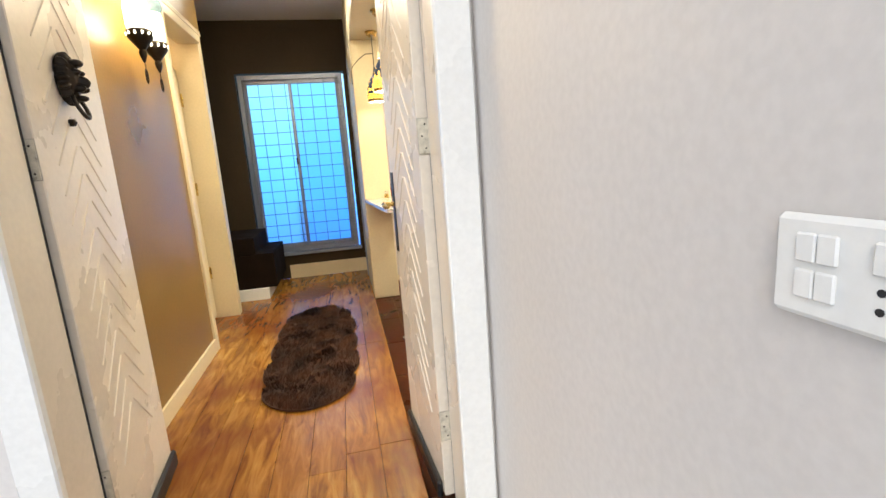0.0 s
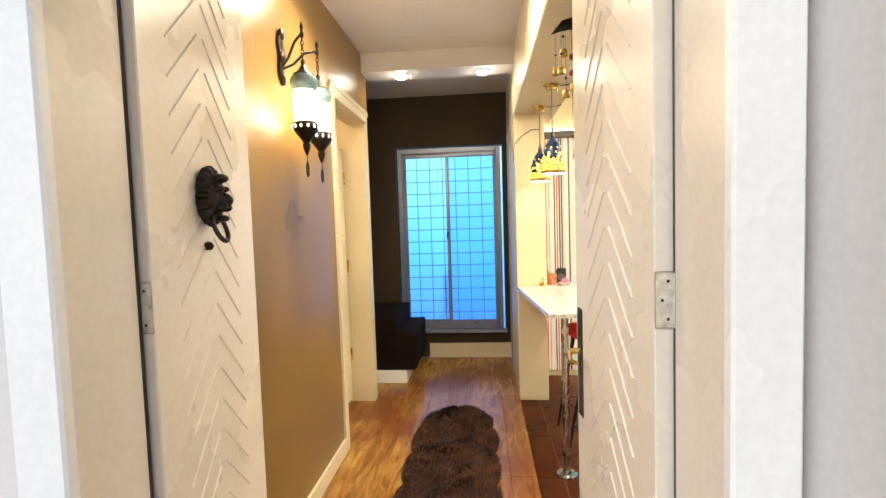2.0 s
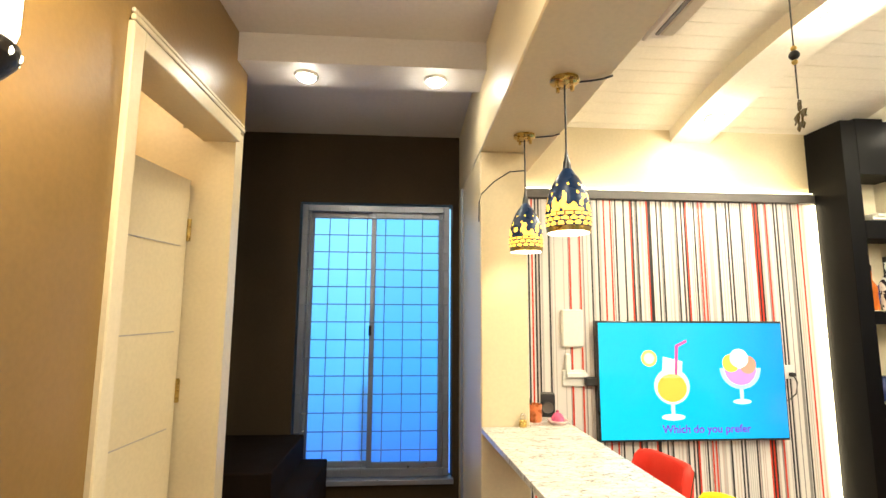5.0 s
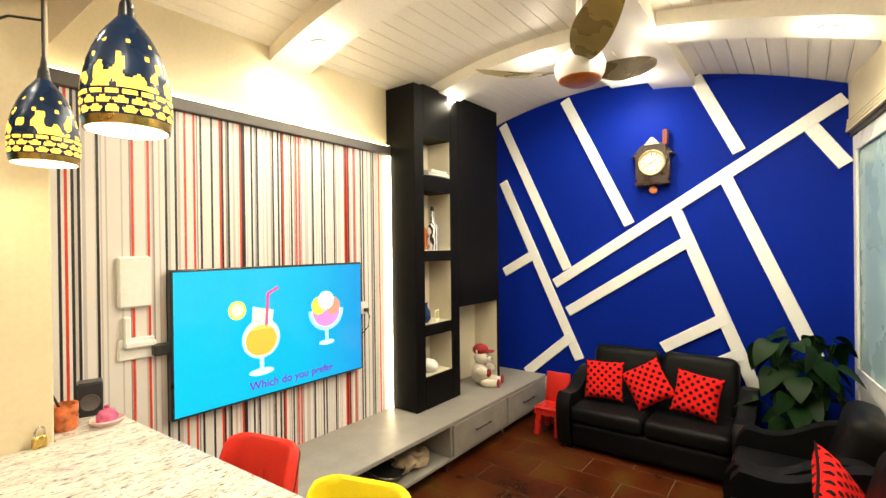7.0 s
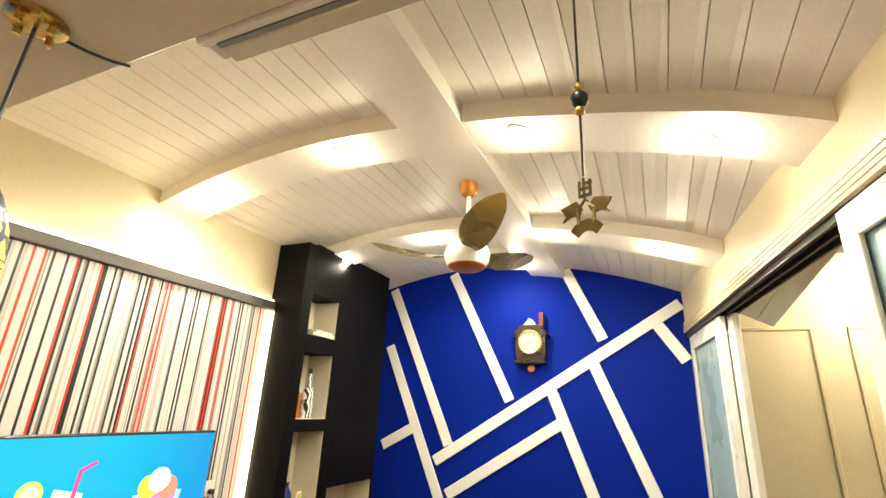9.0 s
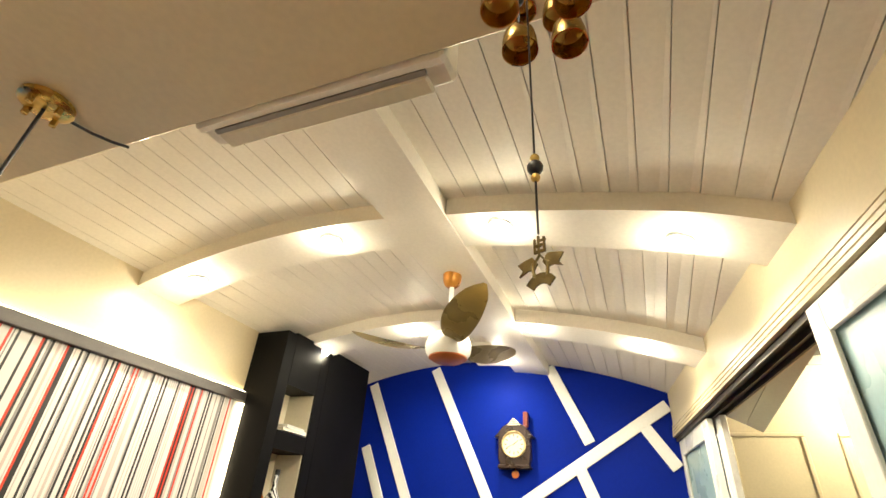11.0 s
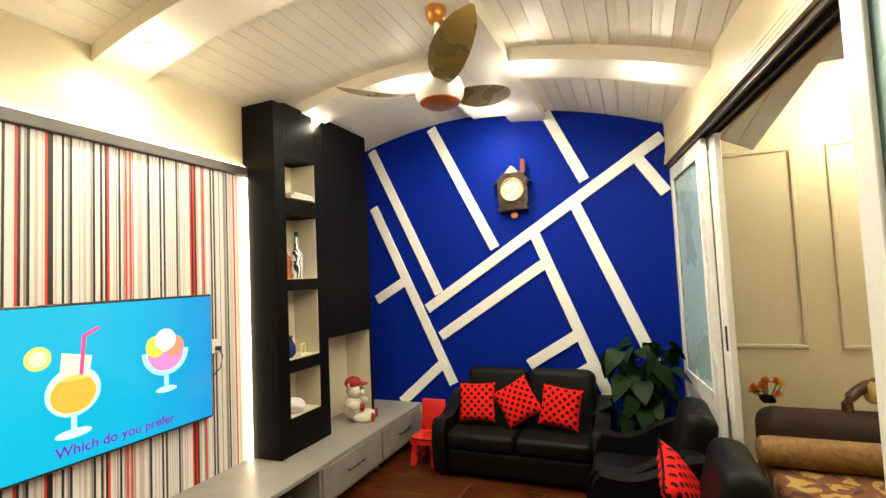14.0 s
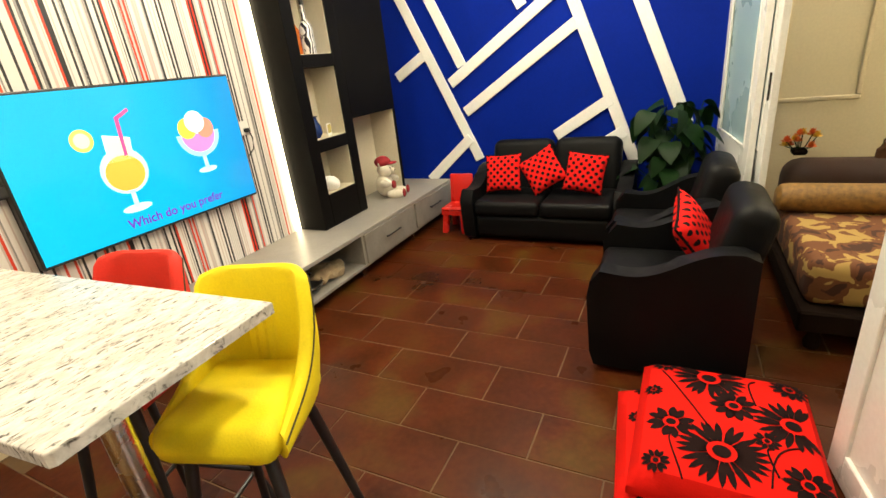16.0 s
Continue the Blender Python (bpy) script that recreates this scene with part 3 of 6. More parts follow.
STAIR = paint("dark stained wood", (0.012, 0.007, 0.005), 0.8, 0.3, 5, 0.1, spec=0.05)
stairs = thing("stair_steps", "dark brown stair steps on a white base", "stairs", (-0.9, 4.87, 0))
part("base", boxes(((0.30, 0.0, 0.0), (0.72, 0.78, 0.11)), bevel=0.004), WHITE, stairs, "white base block")
part("step", boxes(((0.0, 0.03, 0.11), (0.80, 0.79, 0.44)), bevel=0.006), STAIR, stairs)
part("step", boxes(((-0.1, 0.03, 0.44), (0.64, 0.79, 0.60)), bevel=0.006), STAIR, stairs)

# ---- corridor things ----
sconce = thing("wall_lantern", "twin dark bronze wall lantern with lit glass lamps", "wall lamp", (-0.37, 2.90, 2.08))
bm = bmesh.new()
prism(bm, [(0.030 * math.cos(a) * (1 + 0.25 * math.cos(5 * a)), 0.125 * math.sin(a)) for a in [2 * math.pi * k / 40 for k in range(40)]], 0.014, Matrix.Translation((0.001, 0, 0.12)) @ Matrix(((0, 0, 1, 0), (1, 0, 0, 0), (0, 1, 0, 0), (0, 0, 0, 1))), 0.004)
for z, r in ((0.225, 0.022), (0.12, 0.026), (0.02, 0.02)):
    bmesh.ops.create_icosphere(bm, subdivisions=2, radius=r, matrix=Matrix.Translation((0.014, 0, z)) @ Matrix.Diagonal((0.6, 1, 1.3, 1)))
part("backplate", bm, DARKIRON, sconce, "ornate dark bronze backplate", smooth=True)
BLUEGLASS = paint("pale blue patterned glass", (0.22, 0.34, 0.40), 0.15, 0.4, 40, 0.1)
LIT = glow("lit frosted lantern glass", (1.0, 0.86, 0.60), 9)
for dy, z in ((-0.07, 0.14), (0.12, 0.13)):
    bm = bmesh.new()
    tube(bm, [(0.012, 0, z - 0.06), (0.05, dy * 0.3, z - 0.03), (0.09, dy * 0.6, z + 0.03), (0.125, dy * 0.9, z + 0.05), (0.135, dy, z + 0.04)], 0.006)
    lathe(bm, [(0.0, 0.10), (0.004, 0.085), (0.009, 0.07), (0.005, 0.055), (0.010, 0.04), (0.010, 0.03), (0.0, 0.02)], 10, Matrix.Translation((0.135, dy, z + 0.01)))
    part("arm", bm, DARKIRON, sconce, smooth=True)
    lan = thing("lantern", "", "")
    lan.parent = sconce
    lan.matrix_basis = Matrix.Translation((0.135, dy, z - 0.135))
    bm = bmesh.new()
    for j in range(5):
        tube(bm, [(0.006 * math.cos(a) * (j % 2), 0.006 * math.cos(a) * (1 - j % 2), 0.090 + j * 0.019 + 0.013 * math.sin(a)) for a in [2 * math.pi * k / 10 for k in range(10)]], 0.0022, 5, True)
    part("chain", bm, DARKIRON, lan, smooth=True)
    bm = bmesh.new()
    lathe(bm, [(0.0, 0.088), (0.006, 0.078), (0.011, 0.066), (0.008, 0.054), (0.018, 0.036), (0.030, 0.022), (0.044, 0.012), (0.045, 0.006), (0.0, 0.006)], 20)
    part("cap", bm, DARKIRON, lan, smooth=True)
    bm = bmesh.new()
    lathe(bm, [(0.044, 0.008), (0.054, -0.004), (0.059, -0.020), (0.057, -0.036), (0.050, -0.048), (0.047, -0.060)], 24)
    part("upper_bowl", bm, BLUEGLASS, lan, "pale blue glass upper bowl", smooth=True).visible_shadow = False
    bm = bmesh.new()
    lathe(bm, [(0.046, -0.060), (0.050, -0.085), (0.051, -0.17), (0.046, -0.196)], 24)
    g = part("glass", bm, LIT, lan, "glowing lantern glass", smooth=True)
    g.visible_shadow = False
    bm = bmesh.new()
    lathe(bm, [(0.0, -0.194), (0.046, -0.194), (0.056, -0.203), (0.058, -0.216), (0.054, -0.230), (0.042, -0.248), (0.024, -0.270), (0.014, -0.284), (0.018, -0.296), (0.015, -0.312), (0.006, -0.336), (0.0, -0.344)], 24)
    part("base_cup", bm, DARKIRON, lan, smooth=True)
    for j in range(12):
        a = 2 * math.pi * j / 12
        bm = bmesh.new()
        bmesh.ops.create_icosphere(bm, subdivisions=1, radius=0.0065, matrix=Matrix.Translation((0.056 * math.cos(a), 0.056 * math.sin(a), -0.217)) @ Matrix.Rotation(a, 4, "Z") @ Matrix.Diagonal((0.5, 0.8, 1.3, 1)))
        part("pierced_hole", bm, LIT, lan, "lit pierced hole")
    bm = bmesh.new()
    rod(bm, (0, 0, -0.340), (0, 0, -0.372), 0.0015, n=5)
    tube(bm, [(0, 0.013 * math.sin(a), -0.402 + 0.032 * math.cos(a)) for a in [2 * math.pi * k / 16 for k in range(16)]], 0.003, 6, True)
    for zz in (-0.414, -0.402, -0.390):
        rod(bm, (0, -0.011, zz), (0, 0.011, zz), 0.0018, n=5)
    rod(bm, (0, 0, -0.432), (0, 0, -0.372), 0.0018, n=5)
    part("tassel", bm, DARKIRON, lan, smooth=True)

# rug with scalloped outline and pile
FUR = paint("brown fur", (0.055, 0.018, 0.006), 0.95, 0.7, 7, 0.0, 80)
rug = thing("fur_rug", "dark brown scalloped fur rug on the wooden floor", "rug", (0.315, 3.42, 0.004))


def rug_half(y):
    """Half the rug's width at y: five lobes a side, rounded ends."""
    lobe = abs(math.sin(math.pi * 5 * (y + 0.88) / 1.76)) ** 0.5
    return 0.285 * max(0.0, 1 - (abs(y) / 0.885) ** 5) ** 0.5 * (0.84 + 0.16 * lobe)


RUG_Y = [-0.884 + 1.768 * k / 90 for k in range(91)]
bm = bmesh.new()
prism(bm, [(rug_half(y) + 0.002, y) for y in RUG_Y] + [(-rug_half(y) - 0.002, y) for y in RUG_Y[::-1]], 0.008)
part("backing", bm, FUR, rug)
bm = bmesh.new()
random.seed(11)
for k in range(15000):
    y = random.uniform(-0.88, 0.88)
    x = random.uniform(-1, 1) * rug_half(y)
    tuft = noise.noise(Vector((x * 9, y * 9, 0)))
    h, t = random.uniform(0.014, 0.028) * (1 + 0.5 * tuft), 3.2 * noise.noise(Vector((x * 6, y * 6, 4))) + random.uniform(-0.9, 0.9)
    lean = Vector((math.cos(t), math.sin(t), 0)) * random.uniform(0.006, 0.024)
    side = Vector((-math.sin(t), math.cos(t), 0)) * 0.0024
    p = Vector((x, y, 0.007))
    bm.faces.new([bm.verts.new(p - side), bm.verts.new(p + side), bm.verts.new(p + lean + Vector((0, 0, h)))])
tagged(part("fur_pile", bm, FUR, rug), kind="stuff")

# ---- bar counter ----
def granite_top():
    m, nt, b = tree("pale speckled granite")
    co = nt.nodes.new("ShaderNodeTexCoord")
    mp = nt.nodes.new("ShaderNodeMapping")
    mp.inputs["Scale"].default_value, mp.inputs["Rotation"].default_value = (1, 2.6, 1), (0, 0, 0.5)
    nt.links.new(co.outputs["Object"], mp.inputs[0])
    n1 = node(nt, "ShaderNodeTexNoise", Scale=46.0, Detail=6.0, Roughness=0.62, Distortion=0.8)
    n2 = node(nt, "ShaderNodeTexNoise", Scale=9.0, Detail=5.0, Distortion=1.2)
    for n in (n1, n2):
        nt.links.new(mp.outputs[0], n.inputs["Vector"])
    c1 = ramp(nt, n1.outputs[0], [(0.31, (0.05, 0.05, 0.05)), (0.38, (0.28, 0.27, 0.25)), (0.44, (0.62, 0.60, 0.56)), (0.7, (0.80, 0.79, 0.75))])
    c2 = ramp(nt, n2.outputs[0], [(0.40, (0.50, 0.48, 0.44)), (0.55, (0.85, 0.84, 0.80))])
    mm = nt.nodes.new("ShaderNodeMix")
    mm.data_type, mm.blend_type = "RGBA", "MULTIPLY"
    mm.inputs[0].default_value = 0.55
    nt.links.new(c1, mm.inputs[6])
    nt.links.new(c2, mm.inputs[7])
    nt.links.new(mm.outputs[2], b.inputs["Base Color"])
    b.inputs["Roughness"].default_value = 0.14
    return m


TOP = granite_top()
counter = thing("bar_counter", "speckled pale granite bar counter on a steel leg", "bar counter", (0.80, 3.46, FL))
bm = bmesh.new()
prism(bm, [(0.100, 0.000), (0.512, 0.016), (0.514, 0.022), (0.460, 1.155), (0.235, 1.155), (0.0, 1.155), (0.0, 1.12), (0.092, 0.006)], 0.024, Matrix.Translation((0, 0, 0.926)), 0.003)
part("worktop", bm, TOP, counter)
bm = bmesh.new()
prism(bm, [(0.245, 1.157), (0.460, 1.157), (0.445, 1.55), (0.245, 1.55)], 0.024, Matrix.Translation((0, 0, 0.926)), 0.003)
part("worktop_end", bm, TOP, counter)
bm = bmesh.new()
rod(bm, (0.185, 0.03, 0.0), (0.185, 0.03, 0.925), 0.021, n=18)
lathe(bm, [(0.0, 0.0), (0.06, 0.0), (0.06, 0.008), (0.026, 0.014)], 20, Matrix.Translation((0.185, 0.03, 0)))
part("leg", bm, CHROME, counter, "chrome leg", smooth=True)

lock = thing("padlock", "small brass padlock on the counter", "padlock", (1.00, 4.60, 0.89), 20)
part("body", boxes(((-0.02, -0.008, 0), (0.02, 0.008, 0.035)), bevel=0.004), BRASS, lock)
bm = bmesh.new()
tube(bm, [(-0.013, 0, 0.034), (-0.013, 0, 0.05), (-0.008, 0, 0.06), (0.0, 0, 0.064), (0.008, 0, 0.06), (0.013, 0, 0.05), (0.013, 0, 0.034)], 0.003)
part("shackle", bm, CHROME, lock, smooth=True)
mug = thing("pen_mug", "orange and brown printed mug holding a pen", "mug", (1.09, 4.72, 0.89))
bm = bmesh.new()
lathe(bm, [(0.0, 0.0), (0.032, 0.0), (0.036, 0.01), (0.037, 0.085), (0.034, 0.085), (0.032, 0.012), (0.0, 0.010)], 24)
part("cup", bm, [paint("orange print", (0.60, 0.16, 0.05), 0.3, 0.7, 30, 0.0, 25)], mug, smooth=True)
bm = bmesh.new()
rod(bm, (0.01, 0.0, 0.012), (-0.03, 0.012, 0.12), 0.004)
part("pen", bm, BLACK, mug)
spk = thing("loudspeaker", "small black box loudspeaker on the counter", "speaker", (1.19, 4.83, 0.89), -15)
part("case", boxes(((-0.038, -0.035, 0), (0.038, 0.035, 0.12)), bevel=0.006), BLACK, spk)
bm = bmesh.new()
lathe(bm, [(0.0, 0.003), (0.020, 0.002), (0.028, 0.006), (0.030, 0.0)], 20, pose(0, -0.0355, 0.05, 90))
part("cone", bm, TRIM, spk, smooth=True)
jar = thing("trinket_dish", "pink and white lidded trinket dish", "dish", (1.19, 4.66, 0.89))
bm = bmesh.new()
lathe(bm, [(0.0, 0.0), (0.035, 0.0), (0.052, 0.018), (0.050, 0.022), (0.034, 0.008), (0.0, 0.006)], 24)
part("dish", bm, paint("pale pink ceramic", (0.75, 0.52, 0.50), 0.2, 0.1, 10), jar, smooth=True)
bm = bmesh.new()
lathe(bm, [(0.030, 0.010), (0.032, 0.030), (0.022, 0.048), (0.006, 0.055), (0.008, 0.064), (0.0, 0.068)], 20)
part("lid", bm, paint("pink glaze", (0.55, 0.10, 0.22), 0.2, 0.4, 40), jar, smooth=True)

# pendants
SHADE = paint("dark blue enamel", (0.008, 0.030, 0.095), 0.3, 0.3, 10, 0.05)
CUT = glow("lit cut-out glass", (1.0, 0.62, 0.07), 2.2)


def pendant(at, top):
    ob = thing("pendant_lamp", "dark blue pierced pendant lamp, lit, on a brass rose", "pendant lamp", (at[0], at[1], top), group="counter pendant lamps")
    bm = bmesh.new()
    lathe(bm, [(0.0, 0.0), (0.052, 0.0), (0.052, -0.010), (0.044, -0.016), (0.030, -0.018), (0.0, -0.020)], 20)
    for k in range(4):
        a = k * math.pi / 2 + 0.4
        rod(bm, (0.035 * math.cos(a), 0.035 * math.sin(a), -0.014), (0.035 * math.cos(a), 0.035 * math.sin(a), -0.034), 0.007, n=8)
    part("ceiling_rose", bm, BRASS, ob, "brass ceiling rose", smooth=True)
    drop = at[2] - top
    bm = bmesh.new()
    tube(bm, [(0, 0, -0.016), (0, 0, drop + 0.25)], 0.0038, 8)
    tube(bm, [(0.04, 0, -0.008), (0.09, -0.01, -0.006), (0.125, -0.04, -0.012), (0.155, -0.05, -0.004)], 0.0035, 6)
    part("cord", bm, BLACK, ob, smooth=True)
    bm = bmesh.new()
    rod(bm, (0, 0, drop + 0.218), (0, 0, drop + 0.252), 0.0165, 0.012)
    rod(bm, (0, 0, drop + 0.250), (0, 0, drop + 0.285), 0.010, 0.005)
    part("neck", bm, BLACK, ob, smooth=True)
    bm = bmesh.new()
    prof = [(0.016, 0.224), (0.024, 0.212), (0.036, 0.196), (0.047, 0.178), (0.057, 0.156), (0.066, 0.130), (0.073, 0.100), (0.0765, 0.070), (0.0775, 0.045), (0.076, 0.020), (0.073, 0.0)]
    fine = []
    for (r0, z0), (r1, z1) in zip(prof, prof[1:]):
        fine += [(r0 + (r1 - r0) * j / 6, z0 + (z1 - z0) * j / 6) for j in range(6)]
    lathe(bm, fine + [prof[-1]], 160, Matrix.Translation((0, 0, drop)))
    bm.faces.ensure_lookup_table()
    for f in bm.faces:
        c = f.calc_center_median()
        h, a = (c.z - drop) / 0.22, math.atan2(c.y, c.x) / (2 * math.pi) + 0.5
        open_ = False
        if h < 0.08:
            f.material_index = 2
            continue
        if h < 0.30:  # rows of oval holes
            row = int((h - 0.08) / 0.073)
            u = (a * 17 + 0.5 * row) % 1 - 0.5
            v = ((h - 0.08) / 0.073) % 1 - 0.5
            open_ = (u / 0.42) ** 2 + (v / 0.36) ** 2 < 1
        elif h < 0.56:  # cut-out figures
            b_ = a * 2 * math.pi
            open_ = noise.noise(Vector((math.cos(b_) * 3.4 + at[1], math.sin(b_) * 3.4, h * 8))) > 0.02 + 0.9 * max(0.0, h - 0.42)
        elif h < 0.82:  # small dots
            row = int((h - 0.56) / 0.065)
            u = (a * 9 + 0.33 * row) % 1 - 0.5
            v = ((h - 0.56) / 0.065) % 1 - 0.5
            open_ = row % 2 == 0 and (u / 0.09) ** 2 + (v / 0.30) ** 2 < 1
        f.material_index = int(open_)
    part("shade", bm, [SHADE, CUT, BRASS], ob, "pierced dark blue shade", smooth=True)
    bm = bmesh.new()
    lathe(bm, [(r_in - 0.004, z_in) for r_in, z_in in prof[1:]], 40, Matrix.Translation((0, 0, drop)))
    part("liner", bm, WHITE, ob, "white inside of the shade", smooth=True)
    bm = bmesh.new()
    lathe(bm, [(0.0, 0.175), (0.014, 0.170), (0.014, 0.140), (0.030, 0.105), (0.034, 0.080), (0.026, 0.052), (0.0, 0.040)], 16, Matrix.Translation((0, 0, drop)))
    b = part("bulb", bm, BULB, ob, "glowing bulb", smooth=True)
    b.visible_shadow = False
    return ob


pendant((0.985, 3.83, 1.715), 2.268)
pendant((0.975, 4.38, 1.715), 2.268)
cable = thing("lamp_cable", "thin black cable looped along the beam", "cable")
bm = bmesh.new()
tube(bm, [(0.974, 4.385, 2.10), (0.92, 4.46, 2.115), (0.86, 4.55, 2.09), (0.805, 4.612, 2.04), (0.795, 4.63, 2.0), (0.795, 4.64, 1.9)], 0.0035, 6)
part("cable", bm, BLACK, cable, smooth=True)

# wind chime under the beam
chime = thing("wind_chime", "brass bell wind chime with fish charm under the beam", "wind chime", (0.915, 2.785, 2.262))
bm = bmesh.new()
prism(bm, [(-0.085, -0.045), (-0.06, -0.012), (-0.02, 0.0), (0.0, 0.022), (0.02, 0.0), (0.06, -0.012), (0.085, -0.045), (0.04, -0.03), (0, -0.022), (-0.04, -0.03)], 0.07, pose(0, 0.035, -0.03, 90, 0, 12) @ Matrix.Translation((0, 0, 0.0)), 0.003)
part("roof", bm, STAIR, chime, "dark curved wooden roof")
RED = paint("red glass bead", (0.30, 0.03, 0.01), 0.12, 0.5, 60)
random.seed(3)
for k, (dx, dy, dz) in enumerate(((-0.064, 0.026, -0.205), (-0.048, -0.020, -0.215), (-0.022, 0.030, -0.298), (-0.002, -0.030, -0.286), (0.020, 0.022, -0.302), (0.036, -0.022, -0.290), (0.052, 0.026, -0.192), (0.064, -0.012, -0.206), (-0.036, 0.0, -0.140), (0.030, 0.004, -0.130))):
    bell = part("bell", bmesh.new(), BRASS, chime, "brass bell")
    bm = bmesh.new()
    lathe(bm, [(0.0, 0.0), (0.010, -0.001), (0.0145, -0.006), (0.0165, -0.018), (0.017, -0.030), (0.0155, -0.030), (0.014, -0.012), (0.0, -0.006)], 18, Matrix.Translation((dx, dy, dz)))
    bell.data = mesh_of("bell", bm, BRASS, True)
    bm = bmesh.new()
    rod(bm, (dx, dy, dz), (dx, dy, -0.035), 0.0008, n=5)
    part("string", bm, BLACK, chime)
    bm = bmesh.new()
    bmesh.ops.create_uvsphere(bm, u_segments=10, v_segments=8, radius=0.006, matrix=Matrix.Translation((dx, dy, dz + 0.05)))
    part("bead", bm, BLACK, chime, smooth=True)
for z, r, mt in ((-0.17, 0.0125, RED), (-0.235, 0.0125, RED), (-0.492, 0.006, BLACK), (-0.483, 0.0035, BRASS), (-0.501, 0.0035, BRASS)):
    bm = bmesh.new()
    bmesh.ops.create_uvsphere(bm, u_segments=14, v_segments=10, radius=r, matrix=Matrix.Translation((0, 0.01, z)))
    part("bead", bm, mt, chime, smooth=True)
bm = bmesh.new()
rod(bm, (0, 0.01, -0.03), (0, 0.01, -0.548), 0.0009, n=5)
part("string", bm, BLACK, chime)
bm = bmesh.new()
face = pose(0, 0.01, -0.572, 90, 0, 70) @ Matrix.Scale(0.46, 4)
for s in (-1, 1):
    prism(bm, [(s * 0.004, 0.006), (s * 0.012, 0.018), (s * 0.022, 0.016), (s * 0.036, 0.012), (s * 0.028, 0.000), (s * 0.034, -0.008), (s * 0.020, -0.002), (s * 0.010, -0.004)][::s], 0.003, face)
prism(bm, [(0.026 * math.cos(a), -0.036 + 0.026 * math.sin(a)) for a in [0.5 + j * 0.26 for j in range(9)]] + [(0.014 * math.cos(a), -0.040 + 0.014 * math.sin(a)) for a in [2.58 - j * 0.26 for j in range(9)]], 0.003, face)
for x0, y0, x1, y1 in ((-0.008, 0.022, 0.008, 0.026), (-0.009, 0.032, 0.009, 0.036), (-0.010, 0.040, 0.002, 0.043), (0.0, 0.02, 0.003, 0.05), (-0.009, 0.022, -0.006, 0.046), (0.006, 0.022, 0.009, 0.046)):
    box(bm, (x0, y0, 0), (x1, y1, 0.003), 0, face)
tube(bm, [face @ Vector(p) for p in ((-0.010, -0.016, 0.001), (-0.012, 0.004, 0.001), (0, 0.018, 0.001), (0.012, 0.004, 0.001), (0.010, -0.016, 0.001))], 0.0012, 6)
part("fish_charm", bm, paint("dark aged brass", (0.15, 0.11, 0.045), 0.4, 0.4, 60, 0.3, 200, 1.0), chime, "brass fish and fan charm")

# ---- living room: media wall ----
def screen(name, colour, strength=1.0):
    return glow(name, colour, strength)


tv = thing("television", "large flat television showing a cartoon drinks menu", "television", (1.605, 5.215, 0.655))
part("housing", boxes(((0, -0.045, 0), (1.222, -0.005, 0.73)), bevel=0.006), BLACK, tv, "slim black housing")
part("mount", boxes(((0.4, -0.006, 0.2), (0.82, 0.012, 0.5))), BLACK, tv)
m, nt, b = tree("lit screen")
co = nt.nodes.new("ShaderNodeTexCoord")
sep = nt.nodes.new("ShaderNodeSeparateXYZ")
nt.links.new(co.outputs["Generated"], sep.inputs[0])
c = ramp(nt, sep.outputs[0], [(0.0, (0.0, 0.62, 0.86)), (0.6, (0.0, 0.55, 0.86)), (1.0, (0.01, 0.36, 0.80))])
nt.links.new(c, b.inputs["Emission Color"])
b.inputs["Emission Strength"].default_value = 1.3
b.inputs["Base Color"].default_value = (0.01, 0.01, 0.01, 1)
b.inputs["Roughness"].default_value = 0.12
display = part("display", boxes(((0.012, -0.048, 0.014), (1.21, -0.0455, 0.718))), m, tv, "bright cyan screen")
FLAT = Matrix(((1, 0, 0, 0), (0, 0, -1, 0), (0, 1, 0, 0), (0, 0, 0, 1)))


def drawn(outline, x, z, colour, layer=0):
    bm = bmesh.new()
    prism(bm, outline, 0.0006, Matrix.Translation((x, -0.0482 - 0.0008 * layer, z)) @ FLAT)
    part("picture_shape", bm, screen("screen colour", tuple(v * v for v in colour), 0.9), tv)


def disc(rx, rz, n=28, a0=0.0, a1=2 * math.pi):
    return [(rx * math.cos(a0 + (a1 - a0) * k / n), rz * math.sin(a0 + (a1 - a0) * k / n)) for k in range(n if a1 - a0 > 6.2 else n + 1)]


drawn(disc(0.115, 0.11), 0.47, 0.33, (0.65, 0.85, 0.85))
drawn(disc(0.095, 0.085), 0.47, 0.32, (0.95, 0.62, 0.22), 1)
drawn([(-0.06, 0), (0.06, 0), (0.075, 0.10), (-0.05, 0.13)], 0.47, 0.38, (0.85, 0.90, 0.75), 1)
drawn([(-0.012, 0), (0.012, 0), (0.012, 0.09), (-0.012, 0.09)], 0.47, 0.15, (0.65, 0.88, 0.92))
drawn(disc(0.075, 0.02), 0.47, 0.145, (0.70, 0.90, 0.92))
drawn([(0, 0), (0.018, 0), (0.03, 0.17), (0.09, 0.20), (0.085, 0.215), (0.012, 0.18)], 0.49, 0.40, (0.85, 0.25, 0.50), 2)
drawn(disc(0.05, 0.05), 0.33, 0.50, (0.95, 0.85, 0.35), 1)
drawn(disc(0.034, 0.034), 0.33, 0.50, (0.95, 0.95, 0.70), 2)
drawn(disc(0.135, 0.13, 20, math.pi, 2 * math.pi), 0.92, 0.44, (0.55, 0.80, 0.90))
drawn(disc(0.105, 0.10, 20, math.pi, 2 * math.pi), 0.92, 0.435, (0.85, 0.45, 0.72), 1)
